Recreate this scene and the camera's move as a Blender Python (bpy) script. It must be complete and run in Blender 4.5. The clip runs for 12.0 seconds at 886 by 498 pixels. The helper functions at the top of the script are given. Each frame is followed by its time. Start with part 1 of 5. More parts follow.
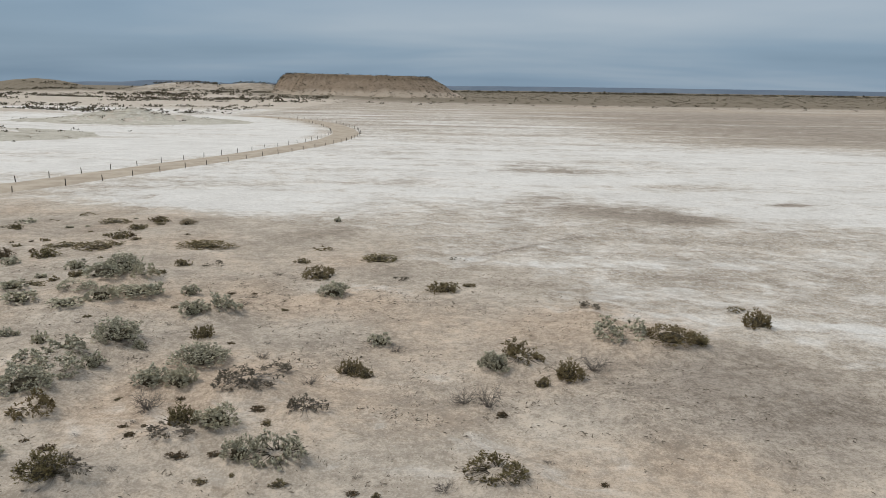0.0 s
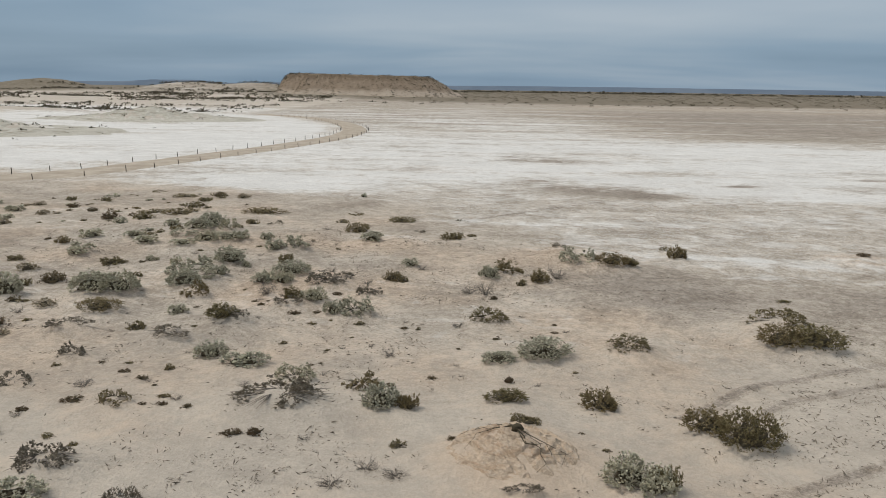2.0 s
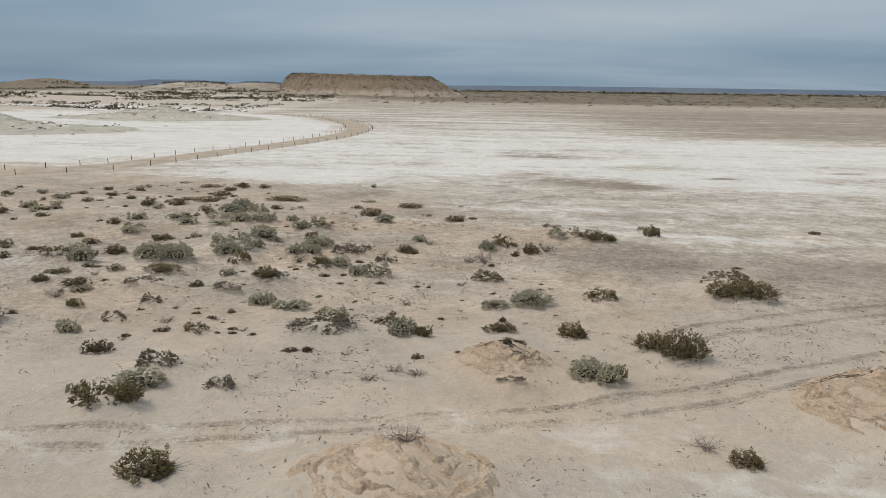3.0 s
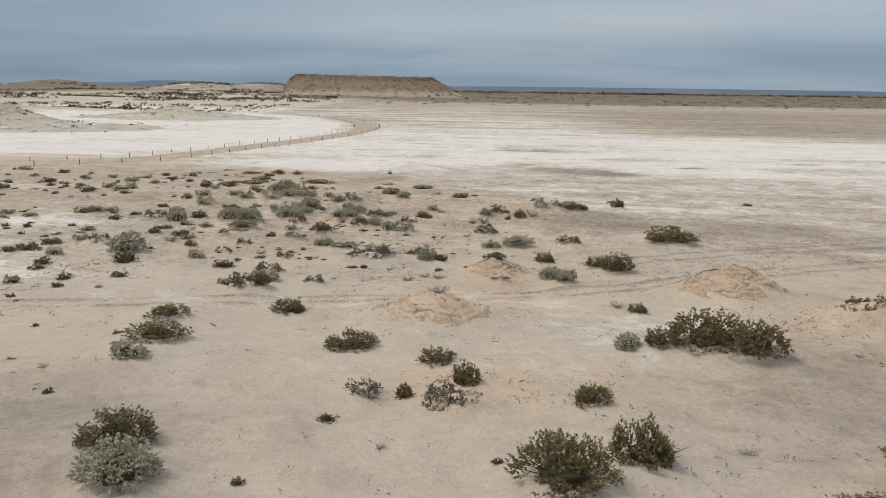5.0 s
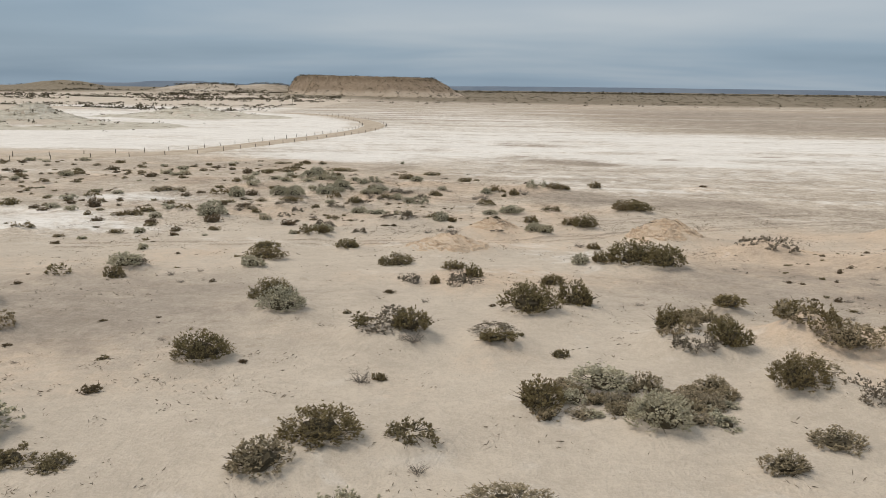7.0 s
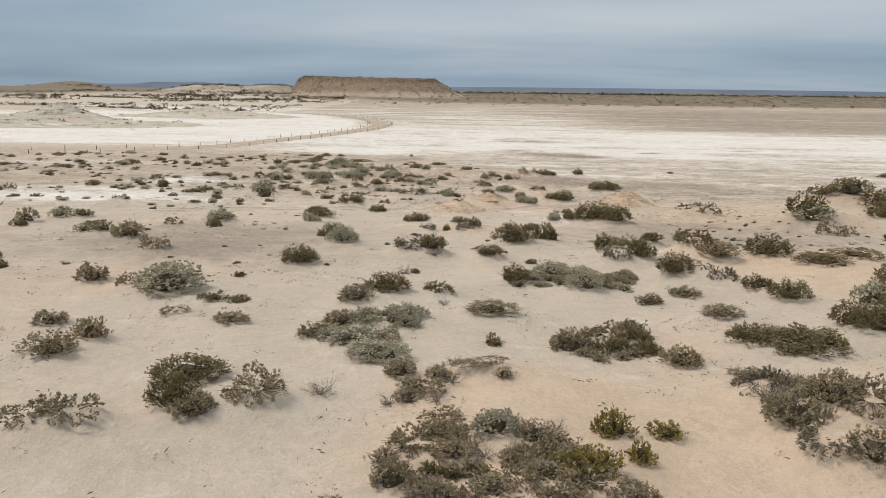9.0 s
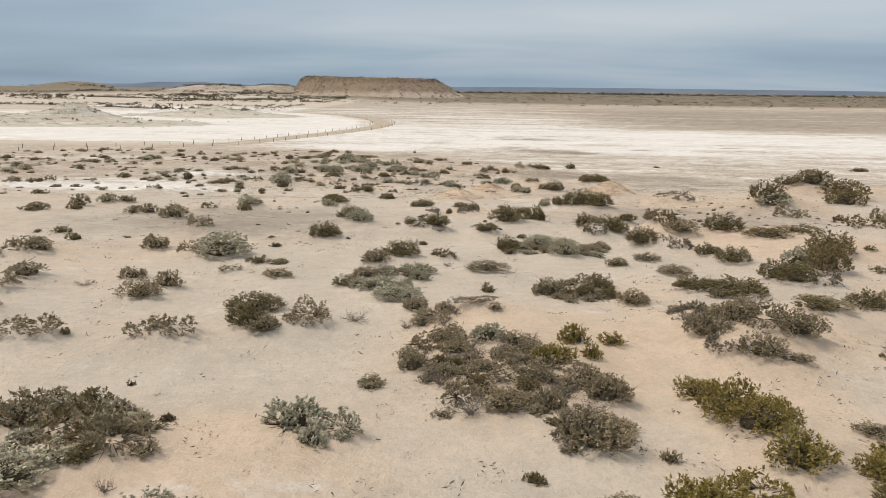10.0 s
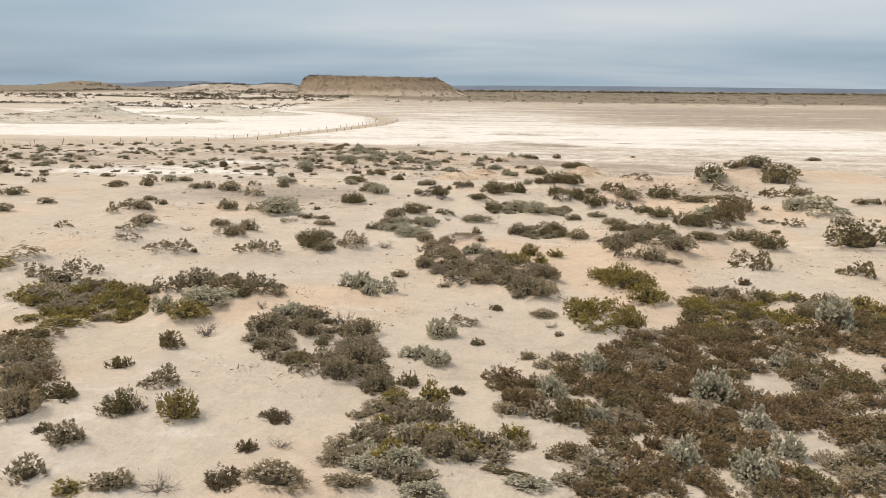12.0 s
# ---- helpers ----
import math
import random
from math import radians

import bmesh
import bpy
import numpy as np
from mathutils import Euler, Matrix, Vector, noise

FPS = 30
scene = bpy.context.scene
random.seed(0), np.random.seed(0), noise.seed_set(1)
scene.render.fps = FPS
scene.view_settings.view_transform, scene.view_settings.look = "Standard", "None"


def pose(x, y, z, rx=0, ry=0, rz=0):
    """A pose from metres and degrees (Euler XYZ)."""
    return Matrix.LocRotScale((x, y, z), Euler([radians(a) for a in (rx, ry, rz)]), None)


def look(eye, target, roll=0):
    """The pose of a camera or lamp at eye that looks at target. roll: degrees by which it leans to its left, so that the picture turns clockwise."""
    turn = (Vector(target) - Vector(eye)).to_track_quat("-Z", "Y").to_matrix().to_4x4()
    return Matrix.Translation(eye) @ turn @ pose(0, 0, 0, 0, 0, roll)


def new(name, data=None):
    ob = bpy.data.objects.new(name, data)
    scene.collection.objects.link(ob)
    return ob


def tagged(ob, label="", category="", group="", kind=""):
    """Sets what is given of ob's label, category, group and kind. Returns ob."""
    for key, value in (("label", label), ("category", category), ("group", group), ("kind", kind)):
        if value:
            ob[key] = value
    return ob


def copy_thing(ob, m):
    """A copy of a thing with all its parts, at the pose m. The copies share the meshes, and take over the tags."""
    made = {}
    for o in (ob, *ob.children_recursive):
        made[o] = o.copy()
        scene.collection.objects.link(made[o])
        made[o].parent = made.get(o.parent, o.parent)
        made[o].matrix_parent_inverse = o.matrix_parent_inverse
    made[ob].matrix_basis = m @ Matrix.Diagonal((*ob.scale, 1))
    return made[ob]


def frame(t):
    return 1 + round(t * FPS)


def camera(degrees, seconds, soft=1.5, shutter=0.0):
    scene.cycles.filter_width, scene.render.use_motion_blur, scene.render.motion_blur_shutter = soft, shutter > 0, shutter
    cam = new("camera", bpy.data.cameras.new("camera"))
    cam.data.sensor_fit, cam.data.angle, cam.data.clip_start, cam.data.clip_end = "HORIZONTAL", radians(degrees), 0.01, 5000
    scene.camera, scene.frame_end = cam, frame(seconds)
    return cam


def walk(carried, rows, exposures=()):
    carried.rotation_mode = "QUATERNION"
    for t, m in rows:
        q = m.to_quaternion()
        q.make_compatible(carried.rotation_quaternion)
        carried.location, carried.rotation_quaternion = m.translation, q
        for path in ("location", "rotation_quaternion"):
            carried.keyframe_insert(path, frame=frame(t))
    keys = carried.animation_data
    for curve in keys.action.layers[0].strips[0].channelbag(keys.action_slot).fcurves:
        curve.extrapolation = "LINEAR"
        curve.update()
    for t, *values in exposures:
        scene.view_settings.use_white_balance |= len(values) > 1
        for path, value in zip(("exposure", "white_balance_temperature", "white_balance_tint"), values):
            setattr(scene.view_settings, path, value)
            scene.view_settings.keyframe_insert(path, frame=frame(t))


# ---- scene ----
cam = camera(62.4, 12.0, soft=0.65)
METRES, EYE, TILT, LEAN, TURN = 95.24, 10.0, -1.49, 0.45, 0.0
ROWS = [
    (0.0, 0.0, 0.0, 0.0, 0.24, -10.94, -1.26),
    (0.5, -0.0018, -0.041, -0.001, 0.24, -10.94, -1.25),
    (1.0, -0.0036, -0.082, -0.0018, 0.24, -10.97, -1.23),
    (1.5, -0.0053, -0.1227, -0.003, 0.24, -10.96, -1.23),
    (2.0, -0.0071, -0.1638, -0.0041, 0.25, -10.97, -1.26),
    (2.5, -0.0087, -0.2053, -0.0052, 0.27, -10.98, -1.23),
    (3.0, -0.0103, -0.2471, -0.0063, 0.28, -10.99, -1.22),
    (5.0, -0.0179, -0.414, -0.0099, 0.3, -10.93, -1.21),
    (5.5, -0.02, -0.4553, -0.0106, 0.32, -10.93, -1.2),
    (6.0, -0.0221, -0.4964, -0.0112, 0.32, -10.93, -1.2),
    (6.5, -0.0242, -0.5382, -0.0118, 0.32, -10.94, -1.17),
    (8.5, -0.0311, -0.7083, -0.0155, 0.36, -10.87, -1.12),
    (9.0, -0.0323, -0.751, -0.0167, 0.38, -10.87, -1.12),
    (9.5, -0.0334, -0.7934, -0.0177, 0.4, -10.87, -1.12),
    (10.0, -0.034, -0.8355, -0.0185, 0.42, -10.88, -1.11),
    (10.5, -0.0341, -0.8772, -0.0193, 0.44, -10.9, -1.08),
    (11.0, -0.0337, -0.9183, -0.02, 0.46, -10.93, -1.06),
    (11.5, -0.0334, -0.959, -0.0206, 0.48, -10.97, -1.03),
    (12.0, -0.033, -0.999, -0.0214, 0.49, -10.99, -1.0),
]
EXPOSURES = [(0.0, 0.03, 6450, 10), (2.5, 0.03, 6530, 10), (5.5, 0.13, 6830, 12), (6.5, 0.17, 6920, 12), (9.5, 0.34, 6980, 13), (12.0, 0.58, 7300, 14)]
walk(cam, [(t, pose(0, 0, EYE, TILT, LEAN, TURN) @ pose(METRES * x, METRES * y, METRES * z, 90 + pitch, roll, yaw)) for t, x, y, z, yaw, pitch, roll in ROWS], EXPOSURES)

# ---- world and sun ----
SUN_UP, SUN_ROUND = 56.0, 278.0
world = bpy.data.worlds.new("overcast_sky")
scene.world = world
world.use_nodes = True
wn, wl = world.node_tree.nodes, world.node_tree.links
wn.clear()
sky = wn.new("ShaderNodeTexSky")
sky.sky_type, sky.sun_disc = "NISHITA", False
sky.sun_elevation, sky.sun_rotation, sky.dust_density = radians(SUN_UP), radians(SUN_ROUND), 2.0
thin = wn.new("ShaderNodeVectorMath")
thin.operation = "SCALE"
thin.inputs["Scale"].default_value = 0.10
wl.new(sky.outputs[0], thin.inputs[0])
way = wn.new("ShaderNodeTexCoord")
split = wn.new("ShaderNodeSeparateXYZ")
wl.new(way.outputs["Generated"], split.inputs[0])


def sums(kind, a, b):
    n = wn.new("ShaderNodeMath")
    n.operation = kind
    for i, v in enumerate((a, b)):
        if hasattr(v, "is_linked"):
            wl.new(v, n.inputs[i])
        else:
            n.inputs[i].default_value = v
    return n.outputs[0]


# the cloud sheet lies flat overhead: project the way on it
lift = sums("ADD", sums("MAXIMUM", split.outputs[2], 0.0), 0.10)
sheet = wn.new("ShaderNodeCombineXYZ")
wl.new(sums("DIVIDE", split.outputs[0], lift), sheet.inputs[0])
wl.new(sums("DIVIDE", split.outputs[1], lift), sheet.inputs[1])


def clouds(scale, detail, rough, warp, stretch):
    m = wn.new("ShaderNodeMapping")
    m.inputs["Scale"].default_value = stretch
    m.inputs["Location"].default_value = (3.1, 1.7, 0)
    wl.new(sheet.outputs[0], m.inputs[0])
    n = wn.new("ShaderNodeTexNoise")
    n.inputs["Scale"].default_value, n.inputs["Detail"].default_value = scale, detail
    n.inputs["Roughness"].default_value, n.inputs["Distortion"].default_value = rough, warp
    wl.new(m.outputs[0], n.inputs["Vector"])
    return n.outputs["Fac"]


broad = clouds(0.45, 3.0, 0.45, 0.3, (0.5, 1.0, 1.0))
streak = clouds(0.8, 5.0, 0.5, 0.3, (0.7, 0.7, 1.0))
# clearer air low down to one side, a closed pale sheet on the other and overhead
side = sums("MULTIPLY", split.outputs[0], 0.13)
high = sums("MULTIPLY", split.outputs[2], 1.1)
amount = sums("ADD", sums("ADD", sums("MULTIPLY", broad, 0.75), sums("MULTIPLY", streak, 0.25)), sums("ADD", side, high))
cover = wn.new("ShaderNodeValToRGB")
cover.color_ramp.elements[0].position, cover.color_ramp.elements[0].color = 0.20, (0.135, 0.222, 0.315, 1)
cover.color_ramp.elements[1].position, cover.color_ramp.elements[1].color = 0.90, (0.465, 0.525, 0.58, 1)
mid = cover.color_ramp.elements.new(0.52)
mid.color = (0.238, 0.336, 0.440, 1)
wl.new(amount, cover.inputs[0])
mix = wn.new("ShaderNodeMix")
mix.data_type = "RGBA"
mix.inputs["Factor"].default_value = 0.88
wl.new(thin.outputs[0], mix.inputs["A"])
wl.new(cover.outputs[0], mix.inputs["B"])
back = wn.new("ShaderNodeBackground")
back.inputs["Strength"].default_value = 1.0
wl.new(mix.outputs["Result"], back.inputs["Color"])
outw = wn.new("ShaderNodeOutputWorld")
wl.new(back.outputs[0], outw.inputs["Surface"])

sun = new("sun", bpy.data.lights.new("sun", "SUN"))
sun.data.energy, sun.data.angle, sun.data.color = 2.0, radians(22), (1.0, 0.93, 0.83)
su, sr = radians(SUN_UP), radians(SUN_ROUND)
sun_way = Vector((math.sin(sr) * math.cos(su), math.cos(sr) * math.cos(su), math.sin(su)))
sun.matrix_world = look(sun_way * 400, (0, 0, 0))


# ---- materials ----
class Nodes:
    """A small helper round one material's node tree."""

    def __init__(self, name, rough=0.9, spec=0.2):
        self.mat = bpy.data.materials.new(name)
        self.mat.use_nodes = True
        self.t = self.mat.node_tree
        self.bsdf = self.t.nodes["Principled BSDF"]
        self.bsdf.inputs["Roughness"].default_value = rough
        self.bsdf.inputs["Specular IOR Level"].default_value = spec

    def put(self, v, socket):
        if hasattr(v, "is_linked"):
            self.t.links.new(v, socket)
        elif isinstance(v, tuple) and len(v) == 3 and socket.type == "RGBA":
            socket.default_value = (*v, 1)
        else:
            socket.default_value = v

    def math(self, kind, a, b=0.0, clamp=False):
        n = self.t.nodes.new("ShaderNodeMath")
        n.operation, n.use_clamp = kind, clamp
        self.put(a, n.inputs[0])
        self.put(b, n.inputs[1])
        return n.outputs[0]

    def mix(self, fac, a, b, kind="MIX"):
        n = self.t.nodes.new("ShaderNodeMix")
        n.data_type, n.blend_type = "RGBA", kind
        self.put(fac, n.inputs["Factor"])
        self.put(a, n.inputs["A"])
        self.put(b, n.inputs["B"])
        return n.outputs["Result"]

    def place(self, stretch=(1, 1, 1), turn=0.0):
        g = self.t.nodes.new("ShaderNodeNewGeometry")
        m = self.t.nodes.new("ShaderNodeMapping")
        m.vector_type = "TEXTURE"
        m.inputs["Scale"].default_value = stretch
        m.inputs["Rotation"].default_value = (0, 0, radians(turn))
        self.t.links.new(g.outputs["Position"], m.inputs[0])
        return m.outputs[0]

    def noise(self, where, scale, detail=4.0, rough=0.55, warp=0.0):
        n = self.t.nodes.new("ShaderNodeTexNoise")
        for key, v in (("Scale", scale), ("Detail", detail), ("Roughness", rough), ("Distortion", warp)):
            n.inputs[key].default_value = v
        self.t.links.new(where, n.inputs["Vector"])
        return n.outputs["Fac"]

    def step(self, v, a, b):
        n = self.t.nodes.new("ShaderNodeMapRange")
        n.interpolation_type = "SMOOTHSTEP"
        self.put(v, n.inputs["Value"])
        n.inputs["From Min"].default_value, n.inputs["From Max"].default_value = a, b
        return n.outputs["Result"]

    def info(self, kind, out):
        return self.t.nodes.new(kind).outputs[out]

    def relief(self, height, strength, distance):
        n = self.t.nodes.new("ShaderNodeBump")
        n.inputs["Strength"].default_value, n.inputs["Distance"].default_value = strength, distance
        self.t.links.new(height, n.inputs["Height"])
        self.t.links.new(n.outputs[0], self.bsdf.inputs["Normal"])

    def colour(self, c):
        self.put(c, self.bsdf.inputs["Base Color"])
        return self.mat


SAND, PEACH, SALT, DAMP, SCRUB = (0.520, 0.457, 0.382), (0.560, 0.450, 0.347), (0.735, 0.715, 0.68), (0.31, 0.268, 0.226), (0.185, 0.155, 0.11)


def ground_material():
    n = Nodes("sand_and_salt", 0.95, 0.1)
    soil = n.t.nodes.new("ShaderNodeAttribute")
    soil.attribute_name = "soil"
    parts = n.t.nodes.new("ShaderNodeSeparateColor")
    n.t.links.new(soil.outputs["Color"], parts.inputs[0])
    salt, damp, peach, scrub = parts.outputs[0], parts.outputs[1], parts.outputs[2], soil.outputs["Alpha"]
    at, drift = n.place(), n.place((1.3, 1, 1), -20)
    broad, fine, grit = n.noise(at, 0.22, 5), n.noise(at, 1.7, 6, 0.62), n.noise(at, 13.0, 4, 0.7)
    wisps = n.noise(drift, 0.60, 5, 0.55, 0.8)
    streaks = n.noise(n.place((3.0, 1.0, 1), -4), 0.075, 6, 0.58, 0.6)
    veins = n.step(n.math("ABSOLUTE", n.math("SUBTRACT", n.noise(n.place((1.25, 1, 1), -30), 1.6, 6, 0.6, 1.4), 0.5)), 0.035, 0.0)
    specks = n.noise(at, 5.0, 5, 0.75)
    c = n.mix(n.step(n.math("ADD", peach, n.math("MULTIPLY", n.math("SUBTRACT", fine, 0.5), 0.8)), 0.15, 0.9), SAND, PEACH)
    bands = n.noise(n.place((8.0, 1.0, 1), -3), 0.09, 5, 0.52, 0.4)
    patchy = n.math("ADD", n.math("MULTIPLY", n.math("SUBTRACT", wisps, 0.5), 1.5), n.math("MULTIPLY", n.math("SUBTRACT", streaks, 0.5), 1.5))
    patchy = n.math("ADD", patchy, n.math("MULTIPLY", n.math("SUBTRACT", bands, 0.5), 1.2))
    wet = n.step(n.math("SUBTRACT", damp, n.math("MULTIPLY", patchy, 0.6)), 0.12, 0.95)
    c = n.mix(n.math("MULTIPLY", wet, 0.85), c, DAMP)
    white = n.step(n.math("ADD", salt, patchy), 0.15, 0.85)
    c = n.mix(n.math("MULTIPLY", white, 0.92), c, SALT)
    c = n.mix(n.math("MULTIPLY", n.math("MULTIPLY", veins, n.step(salt, 0.2, 0.45)), 0.7), c, SALT)
    c = n.mix(n.math("MULTIPLY", n.step(n.math("ADD", scrub, n.math("SUBTRACT", n.noise(n.place((2, 1, 1)), 0.11, 6, 0.7), 0.5)), 0.3, 0.9), 0.85), c, SCRUB)
    # crumbs of bark and dead leaf trodden into the sand
    crumbs = n.math("MULTIPLY", n.step(n.noise(at, 1.3, 7, 0.74, 0.5), 0.56, 0.66), n.step(damp, 0.14, 0.30))
    c = n.mix(n.math("MULTIPLY", n.math("MULTIPLY", crumbs, n.math("SUBTRACT", 1.0, white)), 0.42), c, (0.27, 0.215, 0.155))
    tone = n.math("ADD", n.math("ADD", n.math("MULTIPLY", broad, 0.20), n.math("MULTIPLY", specks, 0.34)), n.math("ADD", n.math("MULTIPLY", fine, 0.24), n.math("MULTIPLY", grit, 0.30)))
    c = n.mix(n.math("ADD", n.math("MULTIPLY", n.step(n.math("ADD", salt, damp), 0.15, 0.45), n.math("SUBTRACT", 0.70, n.math("MULTIPLY", white, 0.55))), 0.30), c, n.mix(n.step(tone, 0.45, 0.63), (0.60, 0.575, 0.55), (1.20, 1.20, 1.20)), "MULTIPLY")
    n.relief(n.math("ADD", n.math("MULTIPLY", fine, 1.0), n.math("ADD", n.math("MULTIPLY", specks, 0.5), n.math("MULTIPLY", grit, 0.25))), 0.8, 0.16)
    return n.colour(c)


def leaf_material(name, low, high, odd, rough=0.75, shoots=False):
    """Leaves that differ one by one, shoot by shoot and bush by bush: young tips are paler."""
    n = Nodes(name, rough, 0.2)
    each = n.info("ShaderNodeNewGeometry", "Random Per Island")
    bush = n.info("ShaderNodeObjectInfo", "Random")
    if shoots:
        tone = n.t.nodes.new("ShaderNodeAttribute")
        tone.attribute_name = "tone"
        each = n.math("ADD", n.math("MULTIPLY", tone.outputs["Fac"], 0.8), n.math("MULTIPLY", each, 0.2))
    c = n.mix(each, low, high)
    c = n.mix(n.math("MULTIPLY", n.step(bush, 0.35, 1.0), 0.5), c, odd)
    return n.colour(c)


def stem_material(name, low, high):
    n = Nodes(name, 0.9, 0.15)
    c = n.mix(n.noise(n.place(), 9.0, 3), low, high)
    return n.colour(c)


def rock_material():
    n = Nodes("mesa_rock", 0.95, 0.1)
    at = n.place()
    z = n.t.nodes.new("ShaderNodeSeparateXYZ")
    n.t.links.new(at, z.inputs[0])
    level = n.math("ADD", z.outputs[2], n.math("MULTIPLY", n.noise(at, 0.05, 5), 9.0))
    gully = n.noise(n.place((1, 1.6, 2.2)), 0.22, 7, 0.7, 0.6)
    c = n.mix(n.step(level, 7.0, 12.5), (0.44, 0.365, 0.29), (0.27, 0.207, 0.15))
    c = n.mix(n.step(level, 17.0, 24.0), c, (0.175, 0.13, 0.09))
    c = n.mix(n.math("MULTIPLY", n.step(gully, 0.45, 0.72), 0.55), c, (0.38, 0.30, 0.22))
    c = n.mix(n.math("MULTIPLY", n.step(n.noise(at, 0.35, 5, 0.7), 0.55, 0.68), 0.6), c, (0.10, 0.085, 0.055))
    n.relief(gully, 0.35, 0.7)
    return n.colour(c)


def plain_material(name, low, high, scale, rough=0.95):
    n = Nodes(name, rough, 0.1)
    return n.colour(n.mix(n.step(n.noise(n.place(), scale, 6, 0.65), 0.3, 0.7), low, high))


def crust_material(name, plain, deep, pale, scale=1.0):
    """Weathered sand or clay in thin level beds, worn and stained."""
    n = Nodes(name, 0.95, 0.1)
    at = n.place()
    beds = n.noise(n.place((2.5, 2.5, 0.22)), 1.4 * scale, 6, 0.65, 0.8)
    rough, grit = n.noise(at, 2.2 * scale, 6, 0.65, 0.5), n.noise(at, 11.0 * scale, 4, 0.7)
    c = n.mix(n.step(beds, 0.46, 0.68), plain, deep)
    c = n.mix(n.math("MULTIPLY", n.step(rough, 0.48, 0.68), 0.7), c, pale)
    c = n.mix(0.6, c, n.mix(n.step(grit, 0.3, 0.7), (0.72, 0.70, 0.68), (1.15, 1.15, 1.15)), "MULTIPLY")
    n.relief(n.math("ADD", n.math("MULTIPLY", beds, 0.7), n.math("ADD", rough, n.math("MULTIPLY", grit, 0.3))), 0.8, 0.22 / scale)
    return n.colour(c)


M_GROUND = ground_material()
M_ROCK = rock_material()
M_ROAD = plain_material("graded_road", (0.36, 0.30, 0.235), (0.50, 0.43, 0.345), 0.35)
M_POST = plain_material("weathered_timber", (0.045, 0.037, 0.03), (0.11, 0.09, 0.07), 8.0)
# blue-grey of distant haze, put straight into the base colour
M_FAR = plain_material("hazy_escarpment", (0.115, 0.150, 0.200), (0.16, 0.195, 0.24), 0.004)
M_FAR_SCRUB = leaf_material("far_scrub_leaves", (0.055, 0.047, 0.03), (0.13, 0.108, 0.07), (0.10, 0.085, 0.055))
M_LITTER = leaf_material("dry_litter", (0.10, 0.082, 0.062), (0.27, 0.225, 0.17), (0.19, 0.155, 0.115))
M_CRUST = crust_material("crusted_sand", (0.555, 0.440, 0.330), (0.46, 0.335, 0.232), (0.585, 0.485, 0.385))
M_CLAY = crust_material("pale_clay", (0.54, 0.505, 0.43), (0.33, 0.30, 0.235), (0.70, 0.675, 0.61), 0.3)
# stem and root colour, also the painted shade inside domed bushes
M_STEM_AND_SHADE = stem_material("dark_stems", (0.042, 0.035, 0.023), (0.115, 0.096, 0.064))
M_DEAD = stem_material("dead_grey_twigs", (0.11, 0.094, 0.08), (0.26, 0.232, 0.20))
LEAVES = {
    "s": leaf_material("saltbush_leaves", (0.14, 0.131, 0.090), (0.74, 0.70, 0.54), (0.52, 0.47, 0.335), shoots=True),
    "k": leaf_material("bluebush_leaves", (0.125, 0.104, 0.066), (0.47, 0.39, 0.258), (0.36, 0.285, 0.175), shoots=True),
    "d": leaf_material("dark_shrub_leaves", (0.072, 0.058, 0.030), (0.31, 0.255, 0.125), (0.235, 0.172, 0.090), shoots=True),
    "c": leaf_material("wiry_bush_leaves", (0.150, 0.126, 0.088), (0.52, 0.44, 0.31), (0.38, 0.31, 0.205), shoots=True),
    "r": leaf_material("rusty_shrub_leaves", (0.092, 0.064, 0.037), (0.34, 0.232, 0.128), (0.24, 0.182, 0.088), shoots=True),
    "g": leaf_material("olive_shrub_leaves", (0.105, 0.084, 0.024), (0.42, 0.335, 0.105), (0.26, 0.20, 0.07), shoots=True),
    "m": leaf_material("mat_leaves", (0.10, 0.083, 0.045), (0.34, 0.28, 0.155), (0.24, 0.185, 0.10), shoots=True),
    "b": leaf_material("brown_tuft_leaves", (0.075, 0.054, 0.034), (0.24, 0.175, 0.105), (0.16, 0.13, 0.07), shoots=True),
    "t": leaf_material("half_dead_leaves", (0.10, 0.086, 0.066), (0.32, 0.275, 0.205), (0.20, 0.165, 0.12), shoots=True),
}


# ---- mesh helpers ----
def mesh_of(name, verts, faces, material, smooth=False):
    me = bpy.data.meshes.new(name)
    me.from_pydata([tuple(v) for v in verts], [], [tuple(f) for f in faces])
    me.materials.append(material)
    if smooth:
        me.shade_smooth()
    me.update()
    return me


def part(name, me, parent, label=""):
    ob = new(name, me)
    ob.parent = parent
    return tagged(ob, label)


# ---- the lie of the land ----
def lattice(x, y, seed):
    """Smooth value noise, -1 to 1, at a lattice step of one."""
    xi, yi = np.floor(x), np.floor(y)
    fx, fy = x - xi, y - yi
    fx, fy = fx * fx * (3 - 2 * fx), fy * fy * (3 - 2 * fy)

    def corner(a, b):
        s = np.sin(a * 127.1 + b * 311.7 + seed * 74.7) * 43758.5453
        return 2 * (s - np.floor(s)) - 1

    low = corner(xi, yi) * (1 - fx) + corner(xi + 1, yi) * fx
    high = corner(xi, yi + 1) * (1 - fx) + corner(xi + 1, yi + 1) * fx
    return low * (1 - fy) + high * fy


def fbm(x, y, step, seed, octaves=4):
    total, weight = 0, 1.0
    for k in range(octaves):
        total = total + weight * lattice(x / step + 17.3 * k, y / step - 9.1 * k, seed + k)
        step, weight = step * 0.5, weight * 0.5
    return total / 1.9


def ramp(v, a, b):
    u = np.clip((v - a) / (b - a), 0, 1)
    return u * u * (3 - 2 * u)


